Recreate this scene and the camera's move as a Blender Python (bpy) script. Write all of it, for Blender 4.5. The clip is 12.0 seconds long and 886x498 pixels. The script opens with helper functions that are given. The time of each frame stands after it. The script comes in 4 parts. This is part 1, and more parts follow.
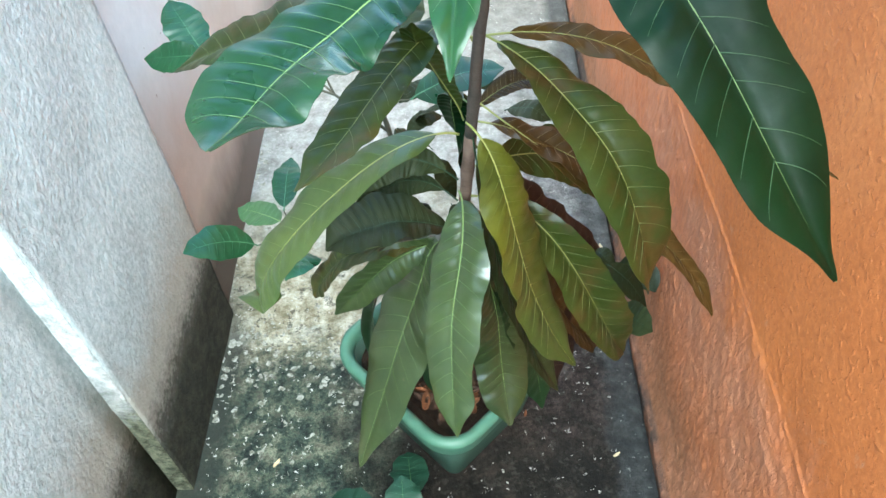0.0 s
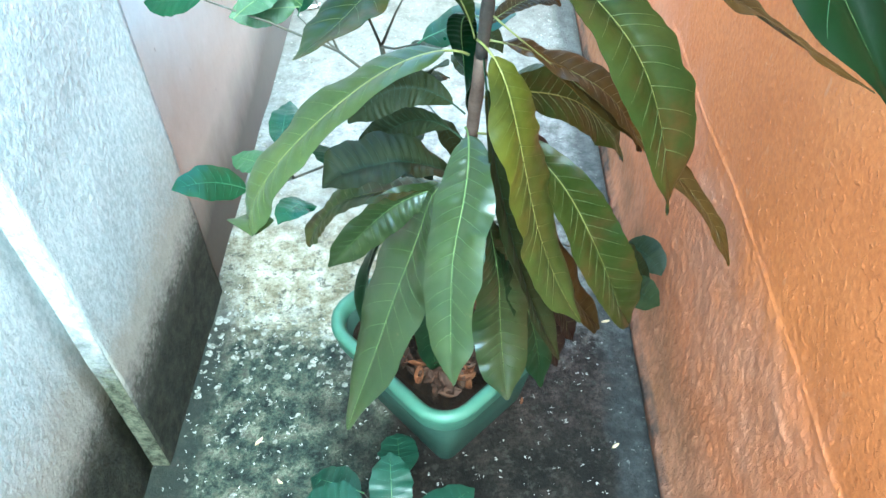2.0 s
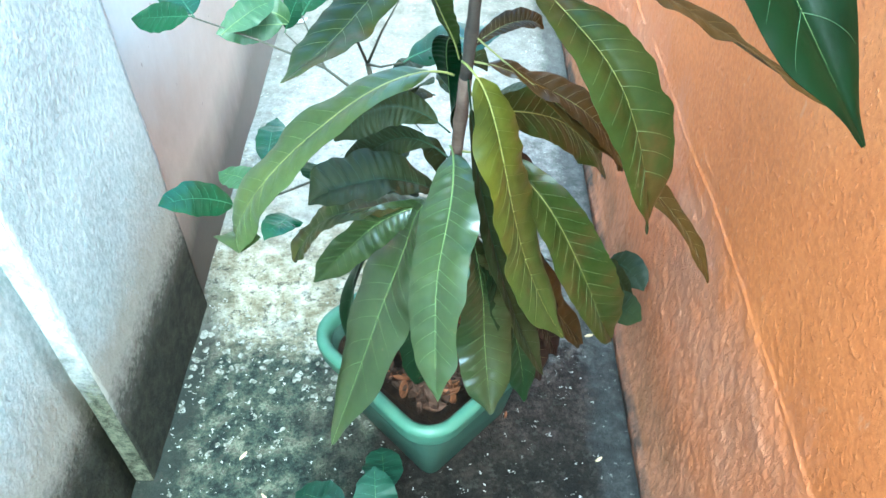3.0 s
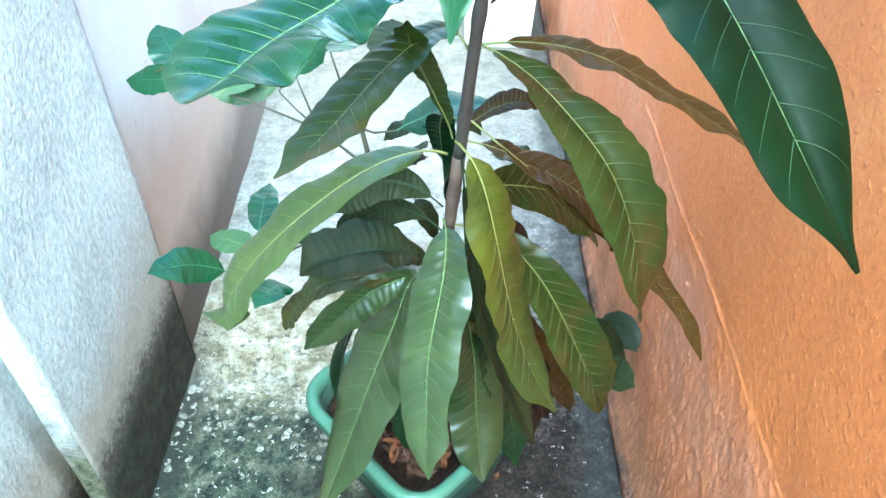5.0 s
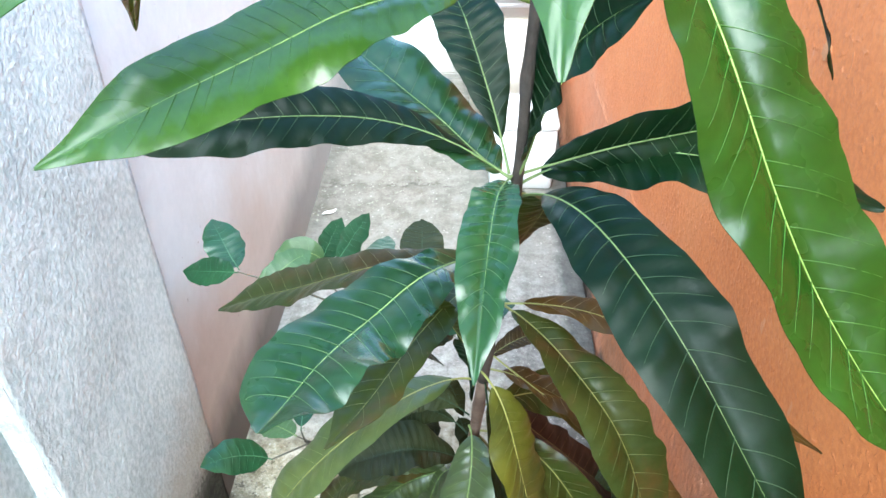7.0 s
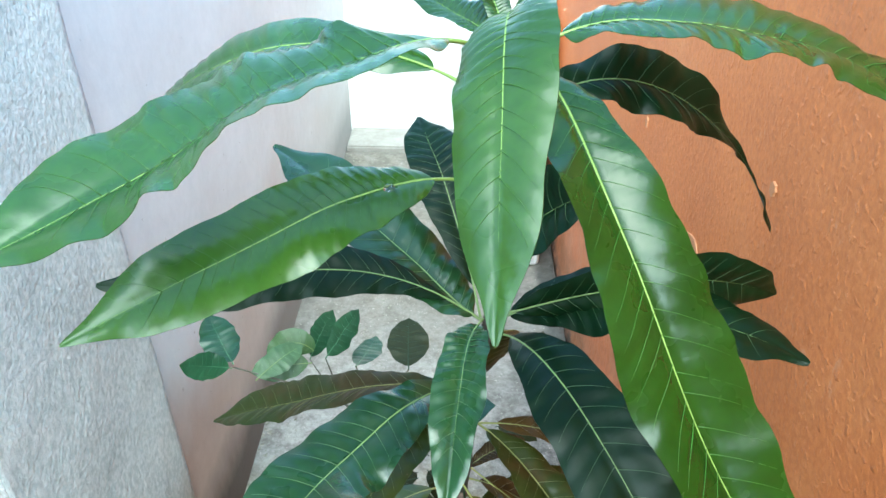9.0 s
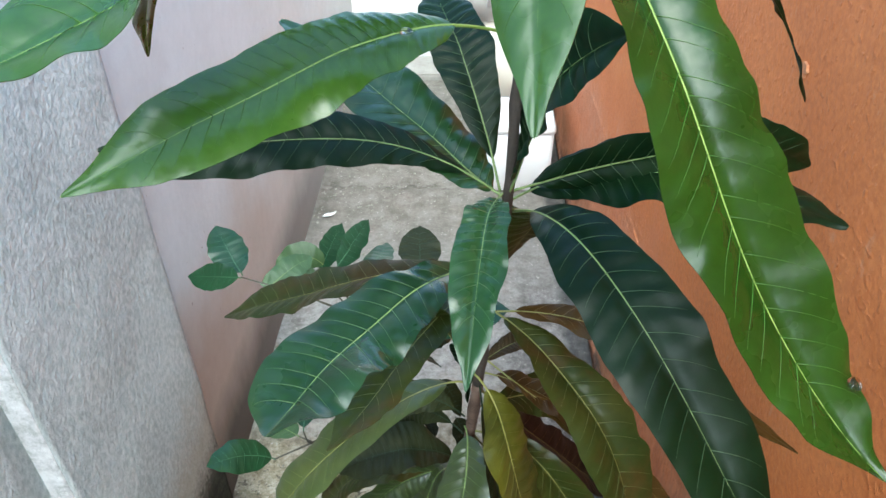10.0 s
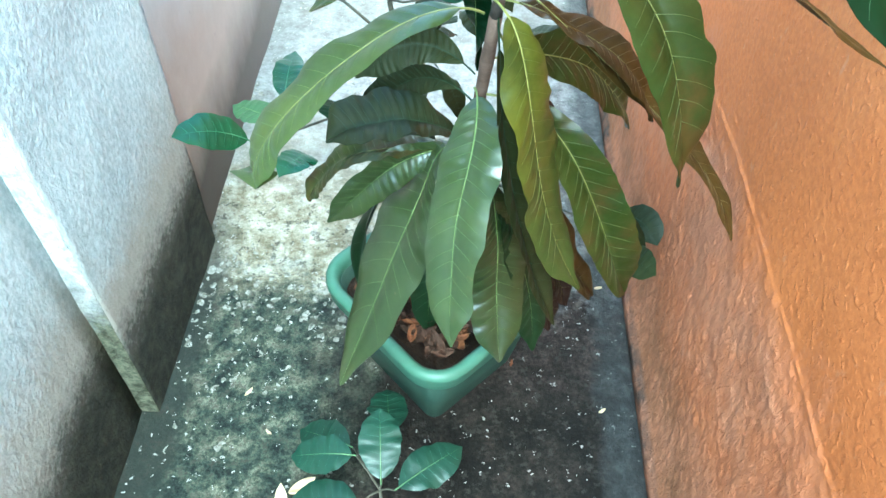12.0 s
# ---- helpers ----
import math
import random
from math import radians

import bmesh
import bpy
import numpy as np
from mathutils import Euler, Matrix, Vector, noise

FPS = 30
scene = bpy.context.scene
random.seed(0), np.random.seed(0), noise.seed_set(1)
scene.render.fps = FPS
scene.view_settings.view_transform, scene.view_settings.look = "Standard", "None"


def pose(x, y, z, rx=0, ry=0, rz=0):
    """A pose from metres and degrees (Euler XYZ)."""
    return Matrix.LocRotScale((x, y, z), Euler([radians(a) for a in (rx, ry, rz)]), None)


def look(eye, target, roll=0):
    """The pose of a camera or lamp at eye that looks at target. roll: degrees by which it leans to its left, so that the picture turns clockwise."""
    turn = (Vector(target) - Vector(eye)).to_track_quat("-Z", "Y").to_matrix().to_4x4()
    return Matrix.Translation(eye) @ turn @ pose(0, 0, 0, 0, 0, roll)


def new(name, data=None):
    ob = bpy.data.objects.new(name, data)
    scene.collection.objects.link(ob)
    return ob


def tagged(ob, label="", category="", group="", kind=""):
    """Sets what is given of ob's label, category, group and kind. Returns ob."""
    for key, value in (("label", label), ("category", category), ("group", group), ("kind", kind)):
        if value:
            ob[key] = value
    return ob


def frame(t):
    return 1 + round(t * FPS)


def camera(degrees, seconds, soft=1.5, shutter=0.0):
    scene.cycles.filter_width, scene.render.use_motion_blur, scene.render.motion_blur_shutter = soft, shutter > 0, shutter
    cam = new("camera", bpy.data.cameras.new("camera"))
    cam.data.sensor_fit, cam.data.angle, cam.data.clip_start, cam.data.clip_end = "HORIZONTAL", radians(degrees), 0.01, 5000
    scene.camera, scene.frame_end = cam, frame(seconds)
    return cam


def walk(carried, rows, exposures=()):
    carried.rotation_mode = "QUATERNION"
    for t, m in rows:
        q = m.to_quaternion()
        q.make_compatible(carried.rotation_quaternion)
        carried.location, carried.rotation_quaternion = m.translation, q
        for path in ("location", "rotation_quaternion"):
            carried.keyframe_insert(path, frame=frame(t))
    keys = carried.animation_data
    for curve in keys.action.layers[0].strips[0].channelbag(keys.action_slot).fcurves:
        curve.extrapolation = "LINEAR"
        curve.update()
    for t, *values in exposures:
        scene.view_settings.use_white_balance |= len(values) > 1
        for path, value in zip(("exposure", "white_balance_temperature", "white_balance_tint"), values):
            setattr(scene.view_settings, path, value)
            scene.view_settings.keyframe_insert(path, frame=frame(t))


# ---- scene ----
cam = camera(60.3, 12.0)
PATH = [
    (0, (0.08, 0.084, 1.09), (0.026, 1.348, -0.459), -3.6),
    (0.5, (0.077, 0.081, 1.026), (-0.009, 1.319, -0.543), -3.5),
    (1, (0.073, 0.074, 0.985), (0.012, 1.354, -0.55), -1.4),
    (1.5, (0.074, 0.055, 0.972), (0.051, 1.369, -0.535), 0.4),
    (2, (0.072, 0.044, 1.004), (0.032, 1.377, -0.487), -0.7),
    (2.5, (0.073, 0.041, 1.015), (0.053, 1.395, -0.458), -0.1),
    (4.5, (0.071, 0.054, 1.005), (0.087, 1.414, -0.461), 1.6),
    (5, (0.072, 0.07, 1.036), (0.089, 1.489, -0.373), 1.7),
    (5.5, (0.072, 0.083, 1.049), (0.092, 1.525, -0.336), 1.5),
    (6, (0.077, 0.088, 1.085), (0.086, 1.567, -0.261), 0.8),
    (6.5, (0.078, 0.085, 1.126), (0.053, 1.594, -0.186), -0.2),
    (7, (0.07, 0.089, 1.175), (0.013, 1.663, -0.058), -0.3),
    (7.5, (0.069, 0.095, 1.216), (0.018, 1.718, 0.048), 0.3),
    (9.5, (0.085, 0.075, 1.257), (0.041, 1.732, 0.139), 0.2),
    (10, (0.074, 0.071, 1.203), (0.018, 1.641, -0.035), -0.4),
    (10.5, (0.073, 0.069, 1.126), (0.052, 1.503, -0.267), 0.3),
    (11, (0.072, 0.058, 1.077), (0.054, 1.426, -0.382), 0.7),
    (11.5, (0.068, 0.048, 1.039), (0.039, 1.354, -0.476), 1.5),
    (12, (0.059, 0.049, 1.003), (0.055, 1.297, -0.559), 3.1),
]
# the clip's camera opens up as it dips towards the pot
EXPOSURES = [(t, stops, k, tint) for t, stops, k, tint in ((0, 2.87, 5600, -13), (0.5, 3.2, 5120, -20), (1, 3.25, 5000, -22), (2.5, 3.3, 4870, -23), (4.5, 3.37, 4870, -23), (5.5, 3.2, 5150, -16), (6.5, 2.97, 5550, -11), (7, 2.85, 5700, -7), (7.5, 2.65, 5700, -6), (9.5, 2.2, 5620, -16), (10, 2.05, 5900, -6), (10.5, 2.7, 5600, -9), (11, 3.07, 5350, -17), (12, 3.2, 4970, -23))]
walk(cam, [(t, look(eye, target, roll)) for t, eye, target, roll in PATH], EXPOSURES)

# ---- world and light ----
world = bpy.data.worlds.new("sky")
scene.world = world
world.use_nodes = True
wt = world.node_tree
sky = wt.nodes.new("ShaderNodeTexSky")
sky.sky_type, sky.sun_disc = "NISHITA", False
sky.sun_elevation, sky.sun_rotation = radians(58), radians(175)
sky.dust_density, sky.air_density, sky.ozone_density = 2.0, 1.0, 1.5
wt.links.new(sky.outputs["Color"], wt.nodes["Background"].inputs["Color"])
wt.nodes["Background"].inputs["Strength"].default_value = 0.15

sun_data = bpy.data.lights.new("sun", "SUN")
sun_data.energy, sun_data.angle, sun_data.color = 1.3, radians(65), (1.0, 0.985, 0.96)
sun = new("sun", sun_data)
sun.matrix_world = look((-0.02, -0.75, 1.0), (0, 0, 0))


# ---- materials ----
def mat(name, rough=0.6, spec=0.5):
    m = bpy.data.materials.new(name)
    m.use_nodes = True
    bsdf = m.node_tree.nodes["Principled BSDF"]
    bsdf.inputs["Roughness"].default_value = rough
    bsdf.inputs["Specular IOR Level"].default_value = spec
    return m, m.node_tree, bsdf


def tex_noise(nt, scale, detail=6, rough=0.6, stretch=None):
    co = nt.nodes.new("ShaderNodeTexCoord")
    n = nt.nodes.new("ShaderNodeTexNoise")
    n.inputs["Scale"].default_value, n.inputs["Detail"].default_value, n.inputs["Roughness"].default_value = scale, detail, rough
    if stretch:
        mp = nt.nodes.new("ShaderNodeMapping")
        mp.inputs["Scale"].default_value = stretch
        nt.links.new(co.outputs["Object"], mp.inputs["Vector"])
        nt.links.new(mp.outputs["Vector"], n.inputs["Vector"])
    else:
        nt.links.new(co.outputs["Object"], n.inputs["Vector"])
    return n.outputs["Fac"]


def ramp(nt, fac, stops):
    r = nt.nodes.new("ShaderNodeValToRGB")
    el = r.color_ramp.elements
    while len(el) < len(stops):
        el.new(0.5)
    for e, (p, c) in zip(el, stops):
        e.position, e.color = p, (*c, 1) if len(c) == 3 else c
    nt.links.new(fac, r.inputs["Fac"])
    return r.outputs["Color"]


def grey(v):
    return (v, v, v)


def mix(nt, fac, a, b, mode="MIX"):
    x = nt.nodes.new("ShaderNodeMix")
    x.data_type, x.blend_type = "RGBA", mode
    for k, v in ((0, fac), (6, a), (7, b)):
        if isinstance(v, (int, float)):
            x.inputs[k].default_value = v
        elif isinstance(v, tuple):
            x.inputs[k].default_value = (*v, 1)
        else:
            nt.links.new(v, x.inputs[k])
    return x.outputs[2]


def calc(nt, op, a, b, clamp=False):
    x = nt.nodes.new("ShaderNodeMath")
    x.operation, x.use_clamp = op, clamp
    for k, v in enumerate((a, b)):
        if isinstance(v, (int, float)):
            x.inputs[k].default_value = v
        else:
            nt.links.new(v, x.inputs[k])
    return x.outputs[0]


def axis_of(nt, name):
    co = nt.nodes.new("ShaderNodeTexCoord")
    s = nt.nodes.new("ShaderNodeSeparateXYZ")
    nt.links.new(co.outputs["Object"], s.inputs[0])
    return s.outputs[name]


def bump(nt, bsdf, heights):
    last = None
    for h, strength, dist in heights:
        b = nt.nodes.new("ShaderNodeBump")
        b.inputs["Strength"].default_value, b.inputs["Distance"].default_value = strength, dist
        nt.links.new(h, b.inputs["Height"])
        if last:
            nt.links.new(last, b.inputs["Normal"])
        last = b.outputs["Normal"]
    nt.links.new(last, bsdf.inputs["Normal"])


def roughcast():
    m, nt, b = mat("roughcast_plaster", 0.9, 0.15)
    col = ramp(nt, tex_noise(nt, 5, 5), [(0.3, (0.455, 0.505, 0.505)), (0.5, (0.52, 0.577, 0.577)), (0.7, (0.58, 0.638, 0.638))])
    col = mix(nt, 0.22, col, ramp(nt, tex_noise(nt, 150, 4, 0.65, (1, 1, 0.7)), [(0.38, grey(0.15)), (0.5, grey(0.55)), (0.6, grey(0.95))]), "OVERLAY")
    # damp mould that has crept up from the floor
    z = axis_of(nt, "Z")
    speckle = calc(nt, "MULTIPLY", tex_noise(nt, 120, 5, 0.75), -0.12)
    edge2 = calc(nt, "ADD", calc(nt, "ADD", z, speckle), calc(nt, "ADD", calc(nt, "MULTIPLY", tex_noise(nt, 5, 4, 0.55), -0.22), calc(nt, "MULTIPLY", tex_noise(nt, 24, 6, 0.7, (1, 1, 0.35)), -0.16)))
    col = mix(nt, ramp(nt, edge2, [(0.0, grey(0.8)), (0.11, grey(0.0))]), col, mix(nt, tex_noise(nt, 45, 6, 0.75), (0.26, 0.225, 0.17), (0.47, 0.43, 0.36)))
    edge = calc(nt, "ADD", calc(nt, "ADD", z, speckle), calc(nt, "ADD", calc(nt, "MULTIPLY", tex_noise(nt, 6, 4, 0.55), -0.10), calc(nt, "MULTIPLY", tex_noise(nt, 34, 6, 0.7, (1, 1, 0.4)), -0.05)))
    moss = ramp(nt, tex_noise(nt, 60, 6, 0.7), [(0.4, (0.018, 0.020, 0.015)), (0.66, (0.050, 0.050, 0.034))])
    col = mix(nt, ramp(nt, edge, [(0.0, grey(0.97)), (0.035, grey(0.82)), (0.06, grey(0.4)), (0.095, grey(0.0))]), col, moss)
    nt.links.new(col, b.inputs["Base Color"])
    bump(nt, b, [(tex_noise(nt, 165, 4, 0.6, (1, 1, 0.8)), 0.65, 0.0046), (tex_noise(nt, 330, 3, 0.6), 0.5, 0.0014), (tex_noise(nt, 30, 4), 0.3, 0.004)])
    return m


def pink_plaster():
    m, nt, b = mat("pale_pink_plaster", 0.75, 0.3)
    col = ramp(nt, tex_noise(nt, 4, 5), [(0.3, (0.575, 0.61, 0.635)), (0.6, (0.62, 0.665, 0.705)), (0.75, (0.65, 0.70, 0.745))])
    col = mix(nt, 0.12, col, ramp(nt, tex_noise(nt, 40, 6, 0.7), [(0.35, (0.40, 0.34, 0.30)), (0.65, grey(0.9))]), "OVERLAY")
    z, y = axis_of(nt, "Z"), axis_of(nt, "Y")
    # brown damp and warm bounced light painted at the foot, darker along the floor
    drips = tex_noise(nt, 16, 6, 0.65, (1, 1, 0.3))
    edge2 = calc(nt, "ADD", calc(nt, "ADD", z, calc(nt, "MULTIPLY", drips, -0.12)), calc(nt, "MULTIPLY", tex_noise(nt, 3, 4, 0.5), -0.42))
    damp = mix(nt, tex_noise(nt, 30, 6, 0.7), (0.36, 0.25, 0.18), (0.50, 0.38, 0.30))
    fade = ramp(nt, calc(nt, "MULTIPLY", y, 0.5), [(0.46, grey(1.0)), (0.90, grey(0.30))])
    col = mix(nt, calc(nt, "MULTIPLY", fade, ramp(nt, edge2, [(0.0, grey(0.80)), (0.24, grey(0.0))])), col, damp)
    edge = calc(nt, "ADD", calc(nt, "ADD", z, calc(nt, "MULTIPLY", drips, -0.06)), calc(nt, "MULTIPLY", tex_noise(nt, 4, 5, 0.55), -0.12))
    near = ramp(nt, calc(nt, "MULTIPLY", y, 0.5), [(0.46, grey(1.0)), (1.0, grey(0.45))])
    col = mix(nt, calc(nt, "MULTIPLY", near, ramp(nt, edge, [(0.0, grey(0.92)), (0.12, grey(0.0))])), col, (0.060, 0.052, 0.044))
    specks = ramp(nt, tex_noise(nt, 70, 3, 0.6), [(0.72, grey(0.0)), (0.75, grey(0.7))])
    col = mix(nt, specks, col, (0.25, 0.22, 0.21))
    nt.links.new(col, b.inputs["Base Color"])
    bump(nt, b, [(tex_noise(nt, 90, 4), 0.3, 0.002), (tex_noise(nt, 9, 4), 0.4, 0.008)])
    return m


def orange_plaster():
    m, nt, b = mat("orange_painted_plaster", 0.62, 0.35)
    col = ramp(nt, tex_noise(nt, 5, 6), [(0.3, (0.54, 0.160, 0.044)), (0.55, (0.60, 0.184, 0.052)), (0.75, (0.63, 0.215, 0.068))])
    col = mix(nt, 0.19, col, ramp(nt, tex_noise(nt, 150, 4, 0.7), [(0.39, grey(0.25)), (0.61, grey(0.85))]), "OVERLAY")
    flakes = ramp(nt, tex_noise(nt, 85, 4, 0.7), [(0.66, grey(0.0)), (0.74, grey(0.6))])
    col = mix(nt, flakes, col, (0.60, 0.27, 0.14))
    scars = ramp(nt, tex_noise(nt, 42, 5, 0.6, (1, 1, 0.45)), [(0.66, grey(0.0)), (0.71, grey(0.45))])
    col = mix(nt, scars, col, (0.62, 0.32, 0.18))
    # worn, dusty lower part of the paint
    z, y = axis_of(nt, "Z"), axis_of(nt, "Y")
    strokes = tex_noise(nt, 170, 5, 0.7, (1, 1, 0.3))
    dry = calc(nt, "ADD", calc(nt, "MULTIPLY", strokes, -0.25), calc(nt, "MULTIPLY", tex_noise(nt, 6, 6, 0.65, (1, 1, 0.5)), -0.50))
    worn = calc(nt, "ADD", z, dry)
    col = mix(nt, ramp(nt, worn, [(0.0, grey(0.75)), (0.09, grey(0.0))]), col, (0.58, 0.205, 0.092))
    # darker brown towards the foot, near black at the very bottom
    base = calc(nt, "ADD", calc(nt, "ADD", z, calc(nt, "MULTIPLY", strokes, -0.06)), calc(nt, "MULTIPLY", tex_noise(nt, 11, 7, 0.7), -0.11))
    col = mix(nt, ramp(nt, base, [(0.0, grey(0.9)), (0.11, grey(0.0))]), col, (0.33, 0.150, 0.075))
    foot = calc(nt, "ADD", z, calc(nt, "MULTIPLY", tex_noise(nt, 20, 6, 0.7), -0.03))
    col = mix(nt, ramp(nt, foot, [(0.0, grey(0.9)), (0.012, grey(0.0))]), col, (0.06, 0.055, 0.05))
    lower = ramp(nt, z, [(0.38, grey(1.0)), (0.44, grey(0.0))])
    flaky = ramp(nt, tex_noise(nt, 120, 4, 0.6, (1, 1, 0.35)), [(0.46, grey(0.0)), (0.52, grey(1.0))])
    patchy = ramp(nt, tex_noise(nt, 48, 5, 0.65, (1, 1, 0.4)), [(0.47, grey(0.0)), (0.52, grey(1.0))])
    chips = mix(nt, flaky, grey(0.36), grey(0.60))
    salmon = ramp(nt, tex_noise(nt, 10, 6, 0.65), [(0.42, grey(0.0)), (0.62, grey(0.75))])
    col = mix(nt, calc(nt, "MULTIPLY", lower, salmon), col, (0.57, 0.245, 0.135))
    col = mix(nt, calc(nt, "MULTIPLY", lower, 0.35), col, chips, "OVERLAY")
    nt.links.new(col, b.inputs["Base Color"])
    fine = tex_noise(nt, 100, 4, 0.6)
    coarse = tex_noise(nt, 95, 7, 0.82, (1, 1, 0.8))
    bump(nt, b, [(fine, 0.5, 0.0024), (ramp(nt, tex_noise(nt, 120, 3, 0.5), [(0.55, grey(0.0)), (0.75, grey(1.0))]), 0.7, 0.0013),
                 (calc(nt, "MULTIPLY", coarse, lower), 0.4, 0.005), (calc(nt, "MULTIPLY", flaky, lower), 0.5, 0.0010), (calc(nt, "MULTIPLY", patchy, lower), 0.5, 0.0013)])
    return m


def shards(nt, scale, share):
    """Angular flakes: a share of the cells of a jittered mosaic."""
    co = nt.nodes.new("ShaderNodeTexCoord")
    v = nt.nodes.new("ShaderNodeTexVoronoi")
    v.inputs["Scale"].default_value = scale
    wob = nt.nodes.new("ShaderNodeTexNoise")
    wob.inputs["Scale"].default_value, wob.inputs["Detail"].default_value = scale * 0.9, 4
    nt.links.new(co.outputs["Object"], wob.inputs["Vector"])
    at = nt.nodes.new("ShaderNodeVectorMath")
    at.operation = "MULTIPLY_ADD"
    at.inputs[1].default_value = (0.018, 0.018, 0.018)
    nt.links.new(wob.outputs["Color"], at.inputs[0])
    nt.links.new(co.outputs["Object"], at.inputs[2])
    nt.links.new(at.outputs[0], v.inputs["Vector"])
    s = nt.nodes.new("ShaderNodeSeparateColor")
    nt.links.new(v.outputs["Color"], s.inputs[0])
    near = ramp(nt, v.outputs["Distance"], [(0.38, grey(1.0)), (0.46, grey(0.0))])
    return calc(nt, "MULTIPLY", calc(nt, "GREATER_THAN", s.outputs[0], calc(nt, "SUBTRACT", 1.0, share)), near)


def concrete():
    m, nt, b = mat("weathered_concrete", 0.85, 0.25)
    grain = ramp(nt, tex_noise(nt, 150, 6, 0.8), [(0.41, grey(0.12)), (0.59, grey(0.88))])
    pale = ramp(nt, tex_noise(nt, 24, 8, 0.78), [(0.4, (0.24, 0.23, 0.215)), (0.5, (0.35, 0.345, 0.33)), (0.6, (0.46, 0.455, 0.44))])
    tan = ramp(nt, tex_noise(nt, 22, 8, 0.78), [(0.4, (0.18, 0.155, 0.095)), (0.5, (0.36, 0.325, 0.235)), (0.6, (0.57, 0.535, 0.44))])
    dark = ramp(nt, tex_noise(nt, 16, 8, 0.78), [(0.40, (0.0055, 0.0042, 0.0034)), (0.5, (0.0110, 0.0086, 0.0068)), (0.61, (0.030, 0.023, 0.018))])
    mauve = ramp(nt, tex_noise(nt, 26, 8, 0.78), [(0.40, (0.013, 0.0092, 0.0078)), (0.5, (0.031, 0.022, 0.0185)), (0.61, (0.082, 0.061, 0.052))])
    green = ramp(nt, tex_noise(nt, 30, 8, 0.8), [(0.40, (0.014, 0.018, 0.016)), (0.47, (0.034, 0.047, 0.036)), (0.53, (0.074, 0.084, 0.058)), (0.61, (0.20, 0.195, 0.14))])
    y, x = axis_of(nt, "Y"), axis_of(nt, "X")
    # front part of the slab darker, algae-green on the left; tan then pale behind
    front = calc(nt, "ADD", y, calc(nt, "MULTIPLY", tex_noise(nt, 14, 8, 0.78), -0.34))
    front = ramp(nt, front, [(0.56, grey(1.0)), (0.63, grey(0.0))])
    mid = calc(nt, "ADD", y, calc(nt, "MULTIPLY", tex_noise(nt, 7, 7, 0.7), -0.45))
    mid = ramp(nt, mid, [(0.72, grey(1.0)), (0.95, grey(0.0))])
    leftside = calc(nt, "ADD", x, calc(nt, "MULTIPLY", tex_noise(nt, 9, 7, 0.7), 0.42))
    leftside = ramp(nt, leftside, [(0.06, grey(1.0)), (0.20, grey(0.0))])
    dusty = calc(nt, "ADD", y, calc(nt, "MULTIPLY", tex_noise(nt, 8, 6, 0.7), -0.30))
    beige = ramp(nt, tex_noise(nt, 18, 8, 0.75), [(0.4, (0.19, 0.175, 0.15)), (0.6, (0.30, 0.28, 0.25))])
    pale = mix(nt, ramp(nt, calc(nt, "MULTIPLY", y, 0.3), [(0.39, grey(0.0)), (0.53, grey(1.0))]), pale, beige)
    col = mix(nt, mid, pale, tan)
    # greyer, dirtier concrete towards the painted wall
    grimy = ramp(nt, tex_noise(nt, 34, 8, 0.8), [(0.42, (0.060, 0.056, 0.056)), (0.5, (0.135, 0.128, 0.126)), (0.6, (0.27, 0.262, 0.255))])
    dirt = calc(nt, "MULTIPLY", ramp(nt, calc(nt, "ADD", x, calc(nt, "MULTIPLY", tex_noise(nt, 8, 6, 0.7), -0.16)), [(0.02, grey(0.0)), (0.12, grey(0.85))]), ramp(nt, calc(nt, "MULTIPLY", y, 0.5), [(0.56, grey(1.0)), (0.80, grey(0.25))]))
    col = mix(nt, dirt, col, grimy)
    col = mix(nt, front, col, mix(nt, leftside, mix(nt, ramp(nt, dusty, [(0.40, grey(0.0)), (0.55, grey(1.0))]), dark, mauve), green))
    col = mix(nt, mix(nt, front, grey(0.10), grey(0.5)), col, grain, "OVERLAY")
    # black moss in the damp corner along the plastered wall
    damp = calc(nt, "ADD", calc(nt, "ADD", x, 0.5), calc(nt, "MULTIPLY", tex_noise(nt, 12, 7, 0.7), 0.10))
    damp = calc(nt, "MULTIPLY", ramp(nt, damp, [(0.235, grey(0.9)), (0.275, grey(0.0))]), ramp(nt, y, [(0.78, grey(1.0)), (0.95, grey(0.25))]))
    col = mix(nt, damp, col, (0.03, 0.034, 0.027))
    # uneven joint across the far part of the slab
    joint = calc(nt, "ABSOLUTE", calc(nt, "SUBTRACT", calc(nt, "ADD", y, calc(nt, "MULTIPLY", tex_noise(nt, 9, 5, 0.7), 0.16)), 1.955), 0.0)
    joint = calc(nt, "MULTIPLY", ramp(nt, joint, [(0.003, grey(0.75)), (0.014, grey(0.0))]), ramp(nt, tex_noise(nt, 30, 4, 0.7), [(0.42, grey(0.1)), (0.55, grey(1.0))]))
    joint = calc(nt, "MULTIPLY", joint, ramp(nt, x, [(0.02, grey(1.0)), (0.07, grey(0.0))]))
    col = mix(nt, joint, col, (0.10, 0.085, 0.075))
    # lime flakes left on the dark part, densest along its far border
    border = ramp(nt, calc(nt, "ADD", y, calc(nt, "MULTIPLY", tex_noise(nt, 9, 5, 0.6), -0.3)), [(0.44, grey(0.0)), (0.55, grey(1.0)), (0.64, grey(1.0)), (0.72, grey(0.0))])
    clumps = ramp(nt, tex_noise(nt, 11, 5, 0.65), [(0.50, grey(0.05)), (0.62, grey(0.75))])
